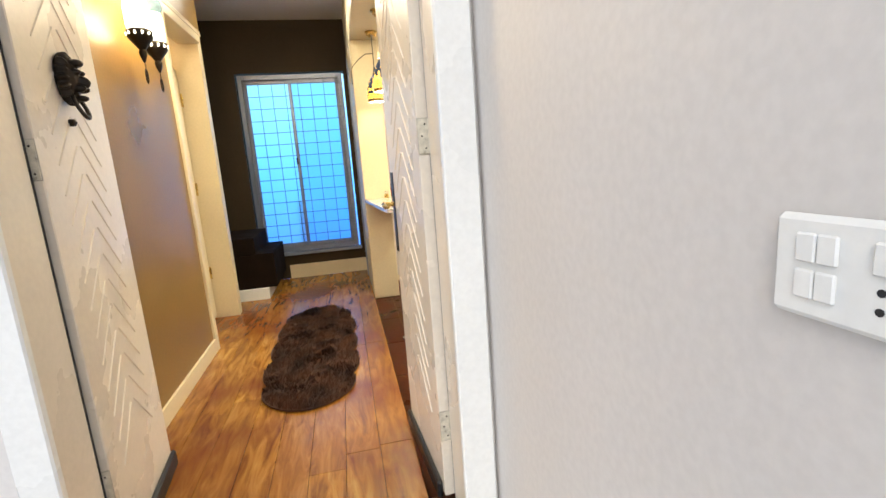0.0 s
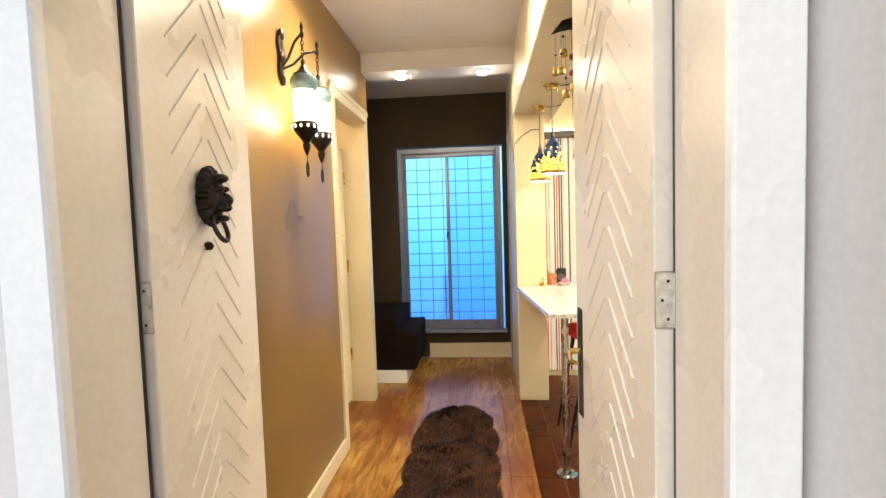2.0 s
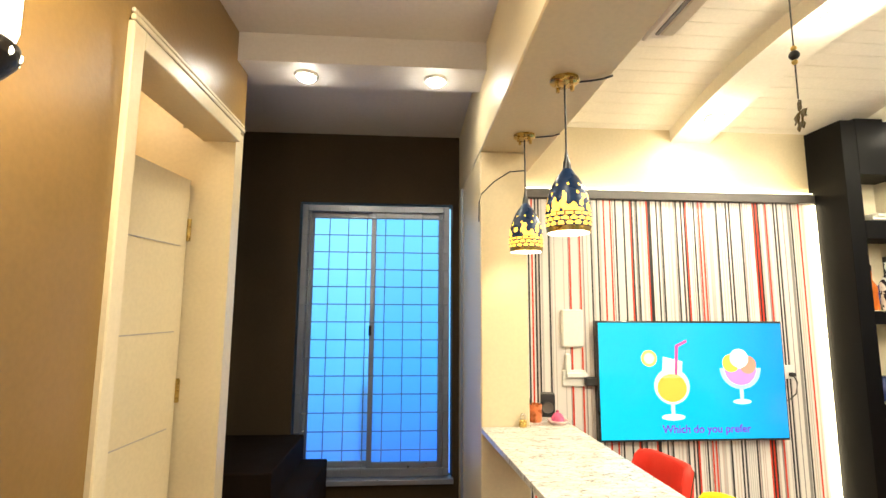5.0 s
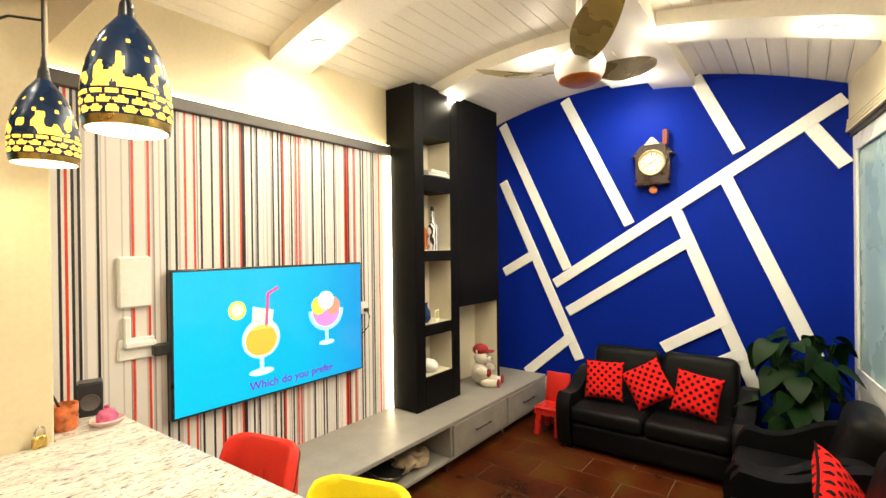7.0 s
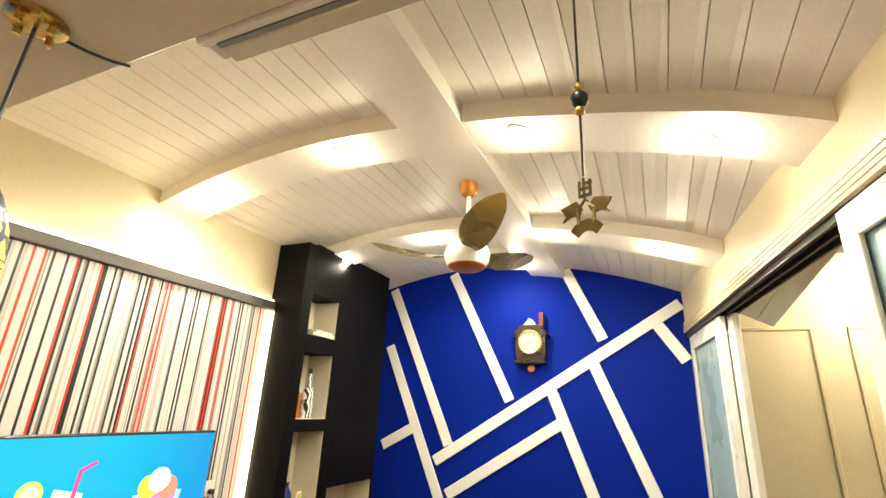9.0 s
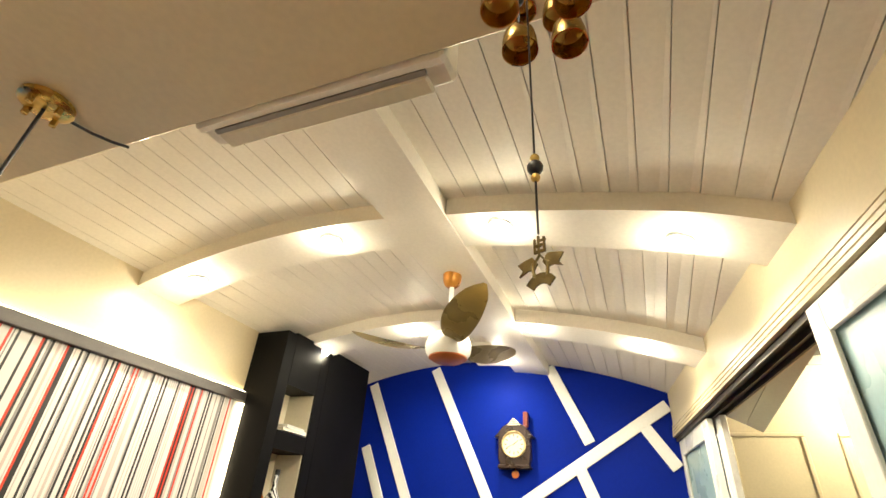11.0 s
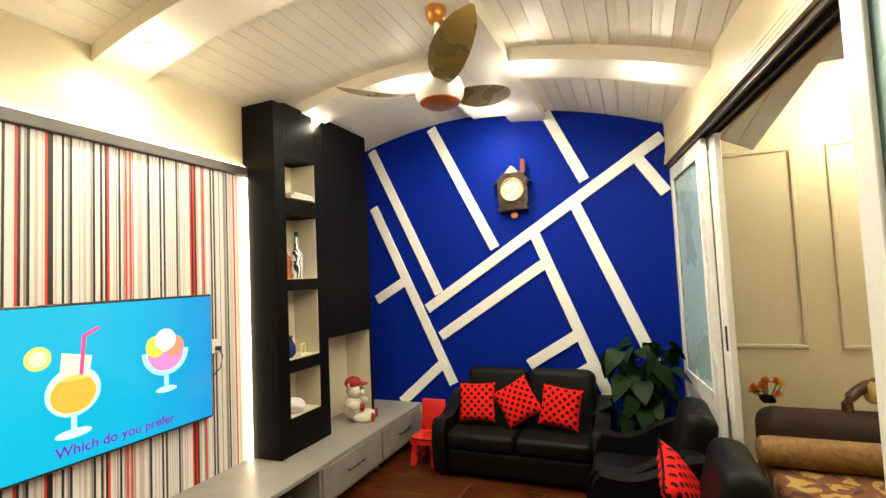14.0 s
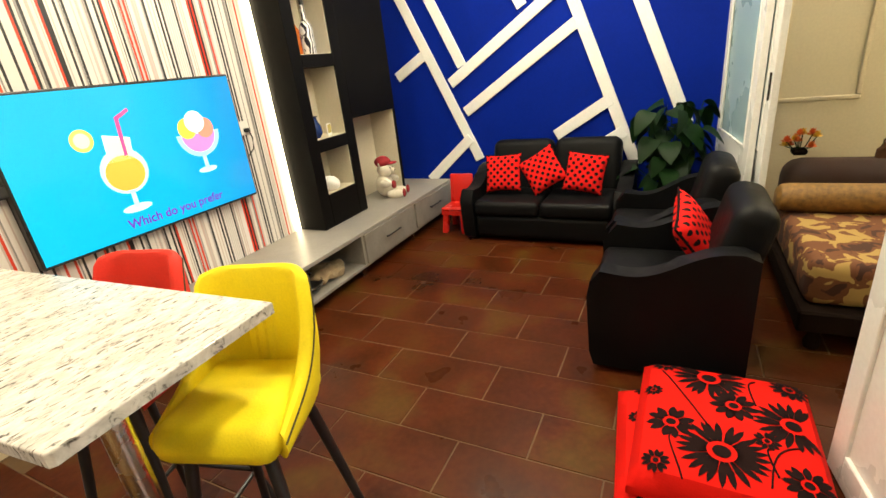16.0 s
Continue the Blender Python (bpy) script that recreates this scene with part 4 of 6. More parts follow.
drawn(disc(0.055, 0.055), 0.86, 0.47, (0.95, 0.80, 0.25), 2)
drawn(disc(0.055, 0.055), 0.97, 0.46, (0.90, 0.48, 0.40), 2)
drawn(disc(0.060, 0.058), 0.915, 0.50, (0.88, 0.90, 0.92), 3)
drawn([(-0.012, 0), (0.012, 0), (0.012, 0.08), (-0.012, 0.08)], 0.92, 0.24, (0.60, 0.85, 0.92))
drawn(disc(0.06, 0.016), 0.92, 0.235, (0.65, 0.88, 0.92))
words = bpy.data.curves.new("words", "FONT")
words.body, words.size, words.align_x = "Which do you prefer", 0.066, "CENTER"
words.offset = 0.0012
holder = bpy.data.objects.new("words", words)
text_mesh = bpy.data.meshes.new_from_object(holder)
text_mesh.materials.clear()
text_mesh.materials.append(screen("purple caption", (0.09, 0.02, 0.40)))
ob = new("screen_caption", text_mesh)
ob.parent = tv
ob.matrix_basis = Matrix.Translation((0.68, -0.0487, 0.052)) @ FLAT

cabw = thing("wall_intercom", "white wall intercom handset with base plate", "intercom", (1.40, 5.226, 0.98))
part("handset_body", boxes(((0.0, -0.03, 0.24), (0.135, 0, 0.475)), bevel=0.008), WHITE, cabw)
part("base_plate", boxes(((0.0, -0.016, 0.0), (0.15, 0, 0.10)), bevel=0.005), WHITE, cabw)
part("cradle", boxes(((0.02, -0.03, 0.06), (0.05, 0, 0.20)), ((0.02, -0.04, 0.055), (0.15, -0.016, 0.085)), bevel=0.006), WHITE, cabw)
part("black_box", boxes(((0.135, -0.05, 0.005), (0.215, -0.012, 0.06)), bevel=0.006), BLACK, cabw, "small black box")
sock = thing("wall_socket", "white socket with black plug beside the television", "socket", (2.855, 5.227, 1.02))
part("plate", boxes(((0, -0.01, 0), (0.075, 0, 0.085)), bevel=0.004), WHITE, sock)
bm = bmesh.new()
box(bm, (0.03, -0.04, 0.015), (0.06, -0.008, 0.04), 0.004)
tube(bm, [(0.045, -0.035, 0.02), (0.06, -0.04, -0.02), (0.05, -0.035, -0.09), (0.0, -0.03, -0.13), (-0.04, -0.025, -0.13)], 0.004)
part("plug", bm, BLACK, sock, smooth=True)

# black tower with lit niches and the cubby beside it
X0, X1, YF = 3.165, 3.70, 4.97
NICHES = [(0.52, 0.822), (0.905, 1.376), (1.455, 1.904), (2.016, 2.312)]
tower = thing("display_tower", "black laminate display tower with pale lined niches", "shelving", (X0, YF, 0.285))
z0 = 0.285
def local(a, b):
    return tuple(p - q for p, q in zip(a, (X0, YF, z0))), tuple(p - q for p, q in zip(b, (X0, YF, z0)))
part("side_left", boxes(local((X0, YF, z0), (3.27, 5.248, 2.665)), bevel=0.003), BLACKLAM, tower)
part("side_right", boxes(local((3.60, YF, z0), (X1, 5.248, 2.70)), bevel=0.003), BLACKLAM, tower)
zs = [z0] + [v for n in NICHES for v in n] + [2.68]
for a, c in zip(zs[::2], zs[1::2]):
    part("shelf", boxes(local((3.271, YF + 0.001, a), (3.599, 5.248, c))), BLACKLAM, tower)
for a, c in NICHES:
    part("lining", boxes(local((3.271, 5.20, a), (3.599, 5.247, c)), local((3.5955, YF + 0.012, a + 0.003), (3.599, 5.20, c - 0.003)), local((3.271, YF + 0.012, a + 0.001), (3.5955, 5.20, a + 0.004))), NICHE, tower, "pale niche lining")
part("upper_panel", boxes(local((3.702, YF + 0.002, 0.995), (4.32, 5.248, 2.70)), bevel=0.003), BLACKLAM, tower)
part("side_panel", boxes(local((4.295, YF + 0.002, z0), (4.32, 5.248, 0.993))), BLACKLAM, tower)
part("lining", boxes(local((3.702, 5.22, z0), (4.293, 5.247, 0.993)), local((4.289, YF + 0.012, z0), (4.293, 5.219, 0.993))), NICHE, tower, "pale cubby lining")

UNIT = paint("grey wood laminate", (0.27, 0.25, 0.225), 0.4, 0.2, 9, 0.1)
unit = thing("tv_unit", "long grey laminate tv unit with drawers and open shelf", "tv unit", (1.95, 4.68, FL))
part("top", boxes(((0, 0, 0.315), (2.72, 0.565, 0.342)), bevel=0.003), UNIT, unit)
part("bottom", boxes(((0, 0.01, 0.075), (2.72, 0.565, 0.095)), bevel=0.002), UNIT, unit)
part("back", boxes(((0, 0.545, 0.096), (2.72, 0.565, 0.314))), BLACKLAM, unit)
for x in (0.0, 1.235, 1.98, 2.70):
    part("divider", boxes(((x, 0.012, 0.096), (x + 0.02, 0.544, 0.314))), UNIT, unit)
for x0, x1 in ((1.257, 1.978), (2.002, 2.698)):
    d = part("drawer", boxes(((x0, -0.004, 0.10), (x1, 0.014, 0.312)), bevel=0.002), UNIT, unit)
    xm = (x0 + x1) / 2
    bm = bmesh.new()
    box(bm, (xm - 0.10, -0.022, 0.203), (xm + 0.10, -0.014, 0.213), 0.002)
    box(bm, (xm - 0.095, -0.016, 0.204), (xm - 0.085, -0.003, 0.212))
    box(bm, (xm + 0.085, -0.016, 0.204), (xm + 0.095, -0.003, 0.212))
    part("handle", bm, BLACK, d, "black bar handle")
for x in (0.08, 1.25, 1.98, 2.6):
    for y in (0.05, 0.5):
        bm = bmesh.new()
        rod(bm, (x, y, 0.0), (x, y, 0.076), 0.013, n=10)
        part("foot", bm, CHROME, unit, "steel foot")
bag = thing("crumpled_sack", "crumpled beige cloth sack on the open shelf", "sack", (2.95, 4.84, 0.036))
bm = bmesh.new()
bmesh.ops.create_icosphere(bm, subdivisions=4, radius=0.12, matrix=Matrix.Diagonal((1.3, 0.8, 0.42, 1)))
for v in bm.verts:
    v.co += v.normal * 0.035 * noise.noise(v.co * 14) + v.normal * 0.02 * noise.noise(v.co * 34)
    v.co.z = max(v.co.z, -0.040) + 0.040
part("cloth", bm, paint("beige cloth", (0.42, 0.32, 0.20), 0.9, 0.3, 12, 0.4), bag, smooth=True)
pan = thing("round_tray", "round black tray with chrome edge on the shelf", "tray", (2.72, 4.86, 0.036), 10)
bm = bmesh.new()
lathe(bm, [(0.0, 0.0), (0.11, 0.0), (0.125, 0.03), (0.12, 0.03), (0.105, 0.008), (0.0, 0.008)], 32, pose(0, 0, 0.04, 12))
part("tray", bm, BLACK, pan, smooth=True)
bm = bmesh.new()
tube(bm, [(0.124 * math.cos(a), 0.124 * math.sin(a), 0.031) for a in [2 * math.pi * k / 32 for k in range(32)]], 0.005, 6, True)
o = part("rim", bm, CHROME, pan, "chrome rim", smooth=True)
o.matrix_basis = pose(0, 0, 0.04, 12)

# things in the niches
def bottle(label, at, profile, mat, capmat):
    ob = thing("bottle", label, "bottle", at)
    bm = bmesh.new()
    lathe(bm, profile, 20)
    part("glass", bm, mat, ob, smooth=True)
    r, z = profile[-2]
    bm = bmesh.new()
    rod(bm, (0, 0, z), (0, 0, z + 0.035), r * 1.15, n=12)
    part("cap", bm, capmat, ob, smooth=True)


NZ = [a + 0.005 for a, _ in NICHES]
bottle("amber liquor bottle in the niche", (3.36, 5.07, NZ[2]), [(0, 0), (0.034, 0), (0.036, 0.01), (0.036, 0.15), (0.013, 0.19), (0.013, 0.25), (0, 0.25)], paint("amber glass", (0.42, 0.10, 0.01), 0.12, 0.3, 12), DARKIRON)
m, nt, b = tree("black and white zigzag glaze")
co = nt.nodes.new("ShaderNodeTexCoord")
wv = node(nt, "ShaderNodeTexWave", Scale=18.0, Distortion=6.0)
nt.links.new(co.outputs["Object"], wv.inputs["Vector"])
r_ = ramp(nt, wv.outputs[0], [(0.5, (0.02, 0.02, 0.03)), (0.52, (0.75, 0.75, 0.75))])
nt.links.new(r_, b.inputs["Base Color"])
b.inputs["Roughness"].default_value = 0.2
bottle("black and white zigzag bottle in the niche", (3.45, 5.04, NZ[2]), [(0, 0), (0.042, 0), (0.044, 0.02), (0.044, 0.17), (0.016, 0.22), (0.014, 0.30), (0, 0.30)], m, BLACK)
bottle("tall clear blue-capped bottle in the niche", (3.33, 5.14, NZ[2]), [(0, 0), (0.030, 0), (0.030, 0.20), (0.012, 0.26), (0.012, 0.33), (0, 0.33)], paint("pale glass", (0.30, 0.36, 0.42), 0.1, 0.2, 12), paint("blue cap", (0.02, 0.08, 0.35), 0.3))
dish = thing("blue_plate", "glossy blue plate leaning in the niche", "plate", (3.53, 5.13, NZ[2]))
bm = bmesh.new()
lathe(bm, [(0.0, 0.0), (0.05, 0.0), (0.085, 0.014), (0.083, 0.018), (0.048, 0.006), (0.0, 0.006)], 28, pose(0, 0.01, 0.086, 78))
part("plate", bm, paint("cobalt glaze", (0.01, 0.05, 0.28), 0.15, 0.3, 20), dish, smooth=True)
for k, (h, w) in enumerate(((0.022, 0.24), (0.018, 0.21))):
    bk = thing("book", "white closed book lying flat in the niche", "book", (3.44, 5.02, NZ[3] + 0.0225 * k), 6 * k - 2, group="stacked books")
    part("pages", boxes(((-w / 2, -0.06, 0.003), (w / 2, 0.08, h - 0.003))), paint("paper", (0.72, 0.68, 0.58), 0.8), bk)
    part("cover", boxes(((-w / 2 - 0.003, -0.063, 0), (w / 2 + 0.003, 0.083, 0.0028)), ((-w / 2 - 0.003, -0.063, h - 0.0028), (w / 2 + 0.003, 0.083, h))), WHITE, bk)
vase = thing("blue_jar", "small dark blue ceramic jar in the niche", "jar", (3.36, 5.06, NZ[1]))
bm = bmesh.new()
lathe(bm, [(0, 0), (0.03, 0), (0.052, 0.03), (0.05, 0.08), (0.028, 0.12), (0.026, 0.14), (0.034, 0.15), (0.0, 0.15)], 24)
part("body", bm, paint("navy glaze", (0.01, 0.03, 0.14), 0.2, 0.3, 20), vase, smooth=True)
card = thing("photo_card", "small picture card standing in the niche", "picture", (3.47, 5.02, NZ[1]), 15)
part("card", boxes(((-0.035, 0, 0), (0.035, 0.008, 0.085)), bevel=0.001), WHITE, card)
part("print", boxes(((-0.028, -0.0015, 0.02), (0.028, 0.0, 0.078))), paint("faded print", (0.45, 0.38, 0.10), 0.5, 0.6, 50, 0, 40), card)
cloth = thing("folded_cloth", "folded white cloth in the lowest niche", "cloth", (3.40, 5.05, NZ[0]))
bm = bmesh.new()
bmesh.ops.create_icosphere(bm, subdivisions=3, radius=0.08, matrix=Matrix.Diagonal((1.1, 0.8, 0.7, 1)))
for v in bm.verts:
    v.co += v.normal * 0.02 * noise.noise(v.co * 16)
    v.co.z = max(v.co.z, -0.05) + 0.05
part("cloth", bm, WHITE, cloth, smooth=True)

# teddy: one plain mesh
FLUFF, REDCLOTH = paint("white plush", (0.72, 0.66, 0.56), 0.95, 0.15, 20, 0.6, 90), paint("dark red cloth", (0.30, 0.012, 0.02), 0.8, 0.3, 20, 0.3, 90)
bm = bmesh.new()
for (x, y, z), (sx, sy, sz), mt in (((0, 0, 0.10), (0.085, 0.075, 0.10), 0), ((0, -0.02, 0.235), (0.072, 0.068, 0.066), 0), ((-0.06, -0.11, 0.03), (0.038, 0.085, 0.038), 0), ((0.07, -0.10, 0.03), (0.038, 0.085, 0.038), 0),
                                  ((-0.06, -0.192, 0.04), (0.032, 0.012, 0.036), 1), ((0.07, -0.182, 0.04), (0.032, 0.012, 0.036), 1), ((-0.095, -0.05, 0.13), (0.03, 0.055, 0.035), 0), ((0.095, -0.05, 0.13), (0.03, 0.055, 0.035), 0),
                                  ((0.0, -0.085, 0.10), (0.035, 0.02, 0.035), 1), ((0, -0.09, 0.225), (0.03, 0.022, 0.024), 0), ((-0.055, 0, 0.29), (0.022, 0.012, 0.022), 0),
                                  ((0, -0.01, 0.30), (0.072, 0.070, 0.05), 1), ((0.02, -0.07, 0.285), (0.062, 0.06, 0.010), 1), ((-0.026, -0.082, 0.25), (0.006, 0.006, 0.007), 2), ((0.026, -0.082, 0.25), (0.006, 0.006, 0.007), 2), ((0, -0.112, 0.228), (0.009, 0.006, 0.007), 2)):
    before = set(bm.faces)
    bmesh.ops.create_uvsphere(bm, u_segments=16, v_segments=10, radius=1, matrix=Matrix.Translation((x, y, z)) @ Matrix.Diagonal((sx, sy, sz, 1)))
    for f in set(bm.faces) - before:
        f.material_index = mt
ob = part("teddy_bear", bm, [FLUFF, REDCLOTH, BLACK], None, smooth=True)
ob.matrix_basis = pose(4.06, 5.02, 0.284, 0, 0, 12)
tagged(ob, "white plush teddy bear wearing a dark red hat", "soft toy")

# ---- ceiling fan ----
fan = thing("ceiling_fan", "white ceiling fan with orange cap and olive blades", "ceiling fan", (2.78, 3.60, vault(3.6) - 0.09))
OLIVE, ORANGE, YELLOWP = paint("olive bronze blade", (0.22, 0.17, 0.07), 0.3, 0.15, 4, 0.0, 80, 0.4), paint("orange wood cap", (0.45, 0.13, 0.03), 0.35, 0.25, 9), paint("yellow plastic", (0.75, 0.52, 0.02), 0.35)
D = 2.24 - (vault(3.6) - 0.09)
bm = bmesh.new()
lathe(bm, [(0.0, 0.0), (0.052, 0.0), (0.05, -0.035), (0.042, -0.06), (0.026, -0.075), (0.0, -0.078)], 24)
part("canopy", bm, paint("orange brass", (0.50, 0.22, 0.04), 0.3, 0.2, 12, 0, 60, 0.6), fan, smooth=True)
bm = bmesh.new()
rod(bm, (0, 0, -0.07), (0, 0, D + 0.24), 0.013, n=14)
part("downrod", bm, WHITE, fan, smooth=True)
bm = bmesh.new()
lathe(bm, [(0.016, D + 0.27), (0.022, D + 0.265), (0.026, D + 0.235), (0.040, D + 0.19), (0.050, D + 0.155), (0.0, D + 0.15)], 20)
part("coupling", bm, YELLOWP, fan, "yellow coupling cover", smooth=True)
bm = bmesh.new()
lathe(bm, [(0.0, D + 0.156), (0.06, D + 0.154), (0.105, D + 0.125), (0.118, D + 0.08), (0.112, D + 0.045), (0.098, D + 0.024), (0.0, D + 0.024)], 32)
part("motor", bm, WHITE, fan, smooth=True)
bm = bmesh.new()
lathe(bm, [(0.0, D), (0.07, D + 0.003), (0.096, D + 0.018), (0.098, D + 0.0235), (0.0, D + 0.0235)], 32)
part("bottom_cap", bm, ORANGE, fan, "orange wooden bottom cap", smooth=True)
for ang in (86, 206, 326):
    bm = bmesh.new()
    grid = []
    for i in range(15):
        s = i / 14
        x = 0.10 + 0.44 * s
        w = 0.038 + 0.062 * math.sin(math.pi * min(1, s * 1.05)) ** 0.7 * (1 if s < 0.5 else 1.0)
        w *= 1.0 if s < 0.85 else max(0.25, math.sqrt(max(0.0, 1 - ((s - 0.85) / 0.155) ** 2)))
        bend = 0.10 * s * s
        row = []
        for j in range(5):
            q = (j / 4 - 0.5) * 2
            row.append(bm.verts.new((x, q * w * 0.75 + bend, D + 0.085 + 0.10 * s ** 1.6 - q * w * 0.34)))
        grid.append(row)
    for a, c in zip(grid, grid[1:]):
        for j in range(4):
            bm.faces.new((a[j], a[j + 1], c[j + 1], c[j]))
    bmesh.ops.solidify(bm, geom=bm.faces[:], thickness=0.006)
    bl = part("blade", bm, OLIVE, fan, smooth=True)
    bl.matrix_basis = pose(0, 0, 0, 0, 0, ang)

# ---- clock ----
WOODD = paint("dark clock wood", (0.022, 0.009, 0.006), 0.3, 0.3, 12, 0.1)
clock = thing("wall_clock", "dark wooden house-shaped wall clock with cream dial", "clock", (4.685, 3.72, 1.93))
TOWALL = Matrix(((0, 0, -1, 0), (1, 0, 0, 0), (0, -1, 0, 0), (0, 0, 0, 1))) @ Matrix.Diagonal((1, -1, 1, 1))
bm = bmesh.new()
prism(bm, [(-0.115, 0.05), (0.115, 0.05), (0.13, 0.10), (0.13, 0.26), (0.165, 0.26), (0.09, 0.345), (0.0, 0.39), (-0.09, 0.345), (-0.165, 0.26), (-0.13, 0.26), (-0.13, 0.10)], 0.07, TOWALL, 0.006)
part("case", bm, WOODD, clock)
part("plinth", boxes(((-0.085, -0.13, 0.025), (0.0, 0.13, 0.055)), bevel=0.006), WOODD, clock)
part("chimney", boxes(((-0.06, -0.115, 0.34), (-0.02, -0.075, 0.46)), bevel=0.005), paint("red brown wood", (0.16, 0.03, 0.02), 0.4), clock, "red-brown chimney post")
bm = bmesh.new()
for k in range(4):
    prism(bm, [(-0.056 + 0.013 * k, 0.352 + 0.015 * k), (0.056 - 0.013 * k, 0.352 + 0.015 * k), (0.046 - 0.013 * k, 0.362 + 0.015 * k), (-0.046 + 0.013 * k, 0.362 + 0.015 * k)], 0.076, TOWALL)
part("gable", bm, paint("cream clock trim", (0.70, 0.62, 0.45), 0.4), clock, "cream stepped gable")
bm = bmesh.new()
lathe(bm, [(0.086, 0.0), (0.100, 0.0), (0.102, 0.010), (0.094, 0.016), (0.086, 0.012), (0.086, 0.0)], 40, TOWALL @ Matrix.Translation((0, 0.205, 0.07)))
part("bezel", bm, paint("gilt", (0.65, 0.50, 0.25), 0.35, 0.2, 20, 0, 60, 0.7), clock, smooth=True)
bm = bmesh.new()
lathe(bm, [(0.0, 0.0), (0.087, 0.0), (0.087, 0.004), (0.0, 0.004)], 40, TOWALL @ Matrix.Translation((0, 0.205, 0.07)))
part("dial", bm, paint("cream dial", (0.74, 0.68, 0.50), 0.4, 0.05), clock, "cream dial")
for k in range(12):
    a = k * math.pi / 6
    bm = bmesh.new()
    box(bm, (-0.0035, 0.058, 0.0742), (0.0035, 0.077, 0.0755), 0, TOWALL @ Matrix.Translation((0, 0.205, 0)) @ Matrix.Rotation(a, 4, "Z"))
    part("hour_mark", bm, WOODD, clock)
for a, ln, w in ((-112, 0.068, 0.004), (52, 0.048, 0.005)):
    bm = bmesh.new()
    box(bm, (-w / 2, -0.012, 0.0765), (w / 2, ln, 0.078), 0, TOWALL @ Matrix.Translation((0, 0.205, 0)) @ Matrix.Rotation(radians(a), 4, "Z"))
    part("pointer", bm, BLACK, clock)
bm = bmesh.new()
lathe(bm, [(0.0, 0.0), (0.026, 0.002), (0.030, 0.008), (0.0, 0.014)], 20, TOWALL @ Matrix.Translation((0, -0.01, 0.03)))
box(bm, (-0.035, -0.004, 0.0), (-0.028, 0.004, 0.03))
part("pendulum", bm, ORANGE, clock, "copper pendulum bob", smooth=True)

# ---- seats ----
LEATHER = paint("black leatherette", (0.0045, 0.0045, 0.005), 0.46, 0.3, 5, 0.25, 180, spec=0.11)


def puff(bm, a, b, r=0.05, m=None, bulge=0.015):
    """An upholstered block with rounded edges and a slightly swollen top."""
    vs = box(bm, a, b, min(r, 0.49 * min(abs(q - p) for p, q in zip(a, b))), None, 4)
    for v in vs:
        fx = 1 - (2 * (v.co.x - (a[0] + b[0]) / 2) / (b[0] - a[0])) ** 2
        fy = 1 - (2 * (v.co.y - (a[1] + b[1]) / 2) / (b[1] - a[1])) ** 2
        if v.co.z > (a[2] + b[2]) / 2:
            v.co.z += bulge * max(0, fx) * max(0, fy)
        if m is not None:
            v.co = m @ v.co


def arm_outline(d, h):
    """Side outline of a waved armrest: y from back (0) to front (d)."""
    pts = [(0.0, 0.03), (0.0, h + 0.08)]
    for k in range(15):
        s = k / 14
        pts.append((0.05 + (d - 0.09) * s, h + 0.09 - 0.11 * s + 0.028 * math.sin(2 * math.pi * (s - 0.42)) * -1))
    pts += [(d, h - 0.06), (d + 0.012, h - 0.13), (d, 0.10), (d - 0.02, 0.03)]
    return pts


def armchair(name, label, at, turn, width, depth, seats, seat_h, back_h, arm_h, group, low_back=False):
    ob = thing(name, label, "sofa", at, turn, group)
    aw = 0.11
    inner = width - 2 * aw
    bm = bmesh.new()
    puff(bm, (aw + 0.002, 0.05, 0.03), (width - aw - 0.002, depth - 0.01, seat_h - 0.11), 0.04, None, 0)
    part("base", bm, LEATHER, ob, smooth=True)
    for k in range(seats):
        x0 = aw + inner * k / seats
        bm = bmesh.new()
        puff(bm, (x0 + 0.004, 0.16, seat_h - 0.115), (x0 + inner / seats - 0.004, depth + 0.012, seat_h), 0.035, None, 0.018)
        part("seat_cushion", bm, LEATHER, ob, smooth=True)
        bm = bmesh.new()
        lean = Matrix.Translation((0, 0.16, seat_h)) @ Matrix.Rotation(radians(14), 4, "X")
        puff(bm, (x0 + 0.004, -0.15, -0.12), (x0 + inner / seats - 0.004, 0.015, back_h - seat_h), 0.06, lean, 0.02)
        part("back_cushion", bm, LEATHER, ob, smooth=True)
    for x in (0.0, width - aw):
        bm = bmesh.new()
        prism(bm, arm_outline(depth, arm_h), aw, Matrix.Translation((x, 0, 0)) @ Matrix(((0, 0, 1, 0), (1, 0, 0, 0), (0, 1, 0, 0), (0, 0, 0, 1))), 0.018)
        part("armrest", bm, LEATHER, ob, smooth=True)
    for x in (0.06, width - 0.06):
        for y in (0.08, depth - 0.08):
            bm = bmesh.new()
            rod(bm, (x, y, 0.0), (x, y, 0.035), 0.02)
            part("foot", bm, BLACK, ob)
    return ob


armchair("armchair", "black leatherette armchair with waved arms", (2.56, 2.45, FL), 0, 0.70, 0.60, 1, 0.38, 0.76, 0.50, "black armchairs")
armchair("armchair", "black leatherette armchair with waved arms", (3.265, 2.52, FL), 0, 0.66, 0.56, 1, 0.38, 0.76, 0.48, "black armchairs")
armchair("two_seat_sofa", "black leatherette two-seat sofa against the blue wall", (4.62, 3.02, FL), 90, 1.27, 0.62, 2, 0.33, 0.72, 0.42, "")


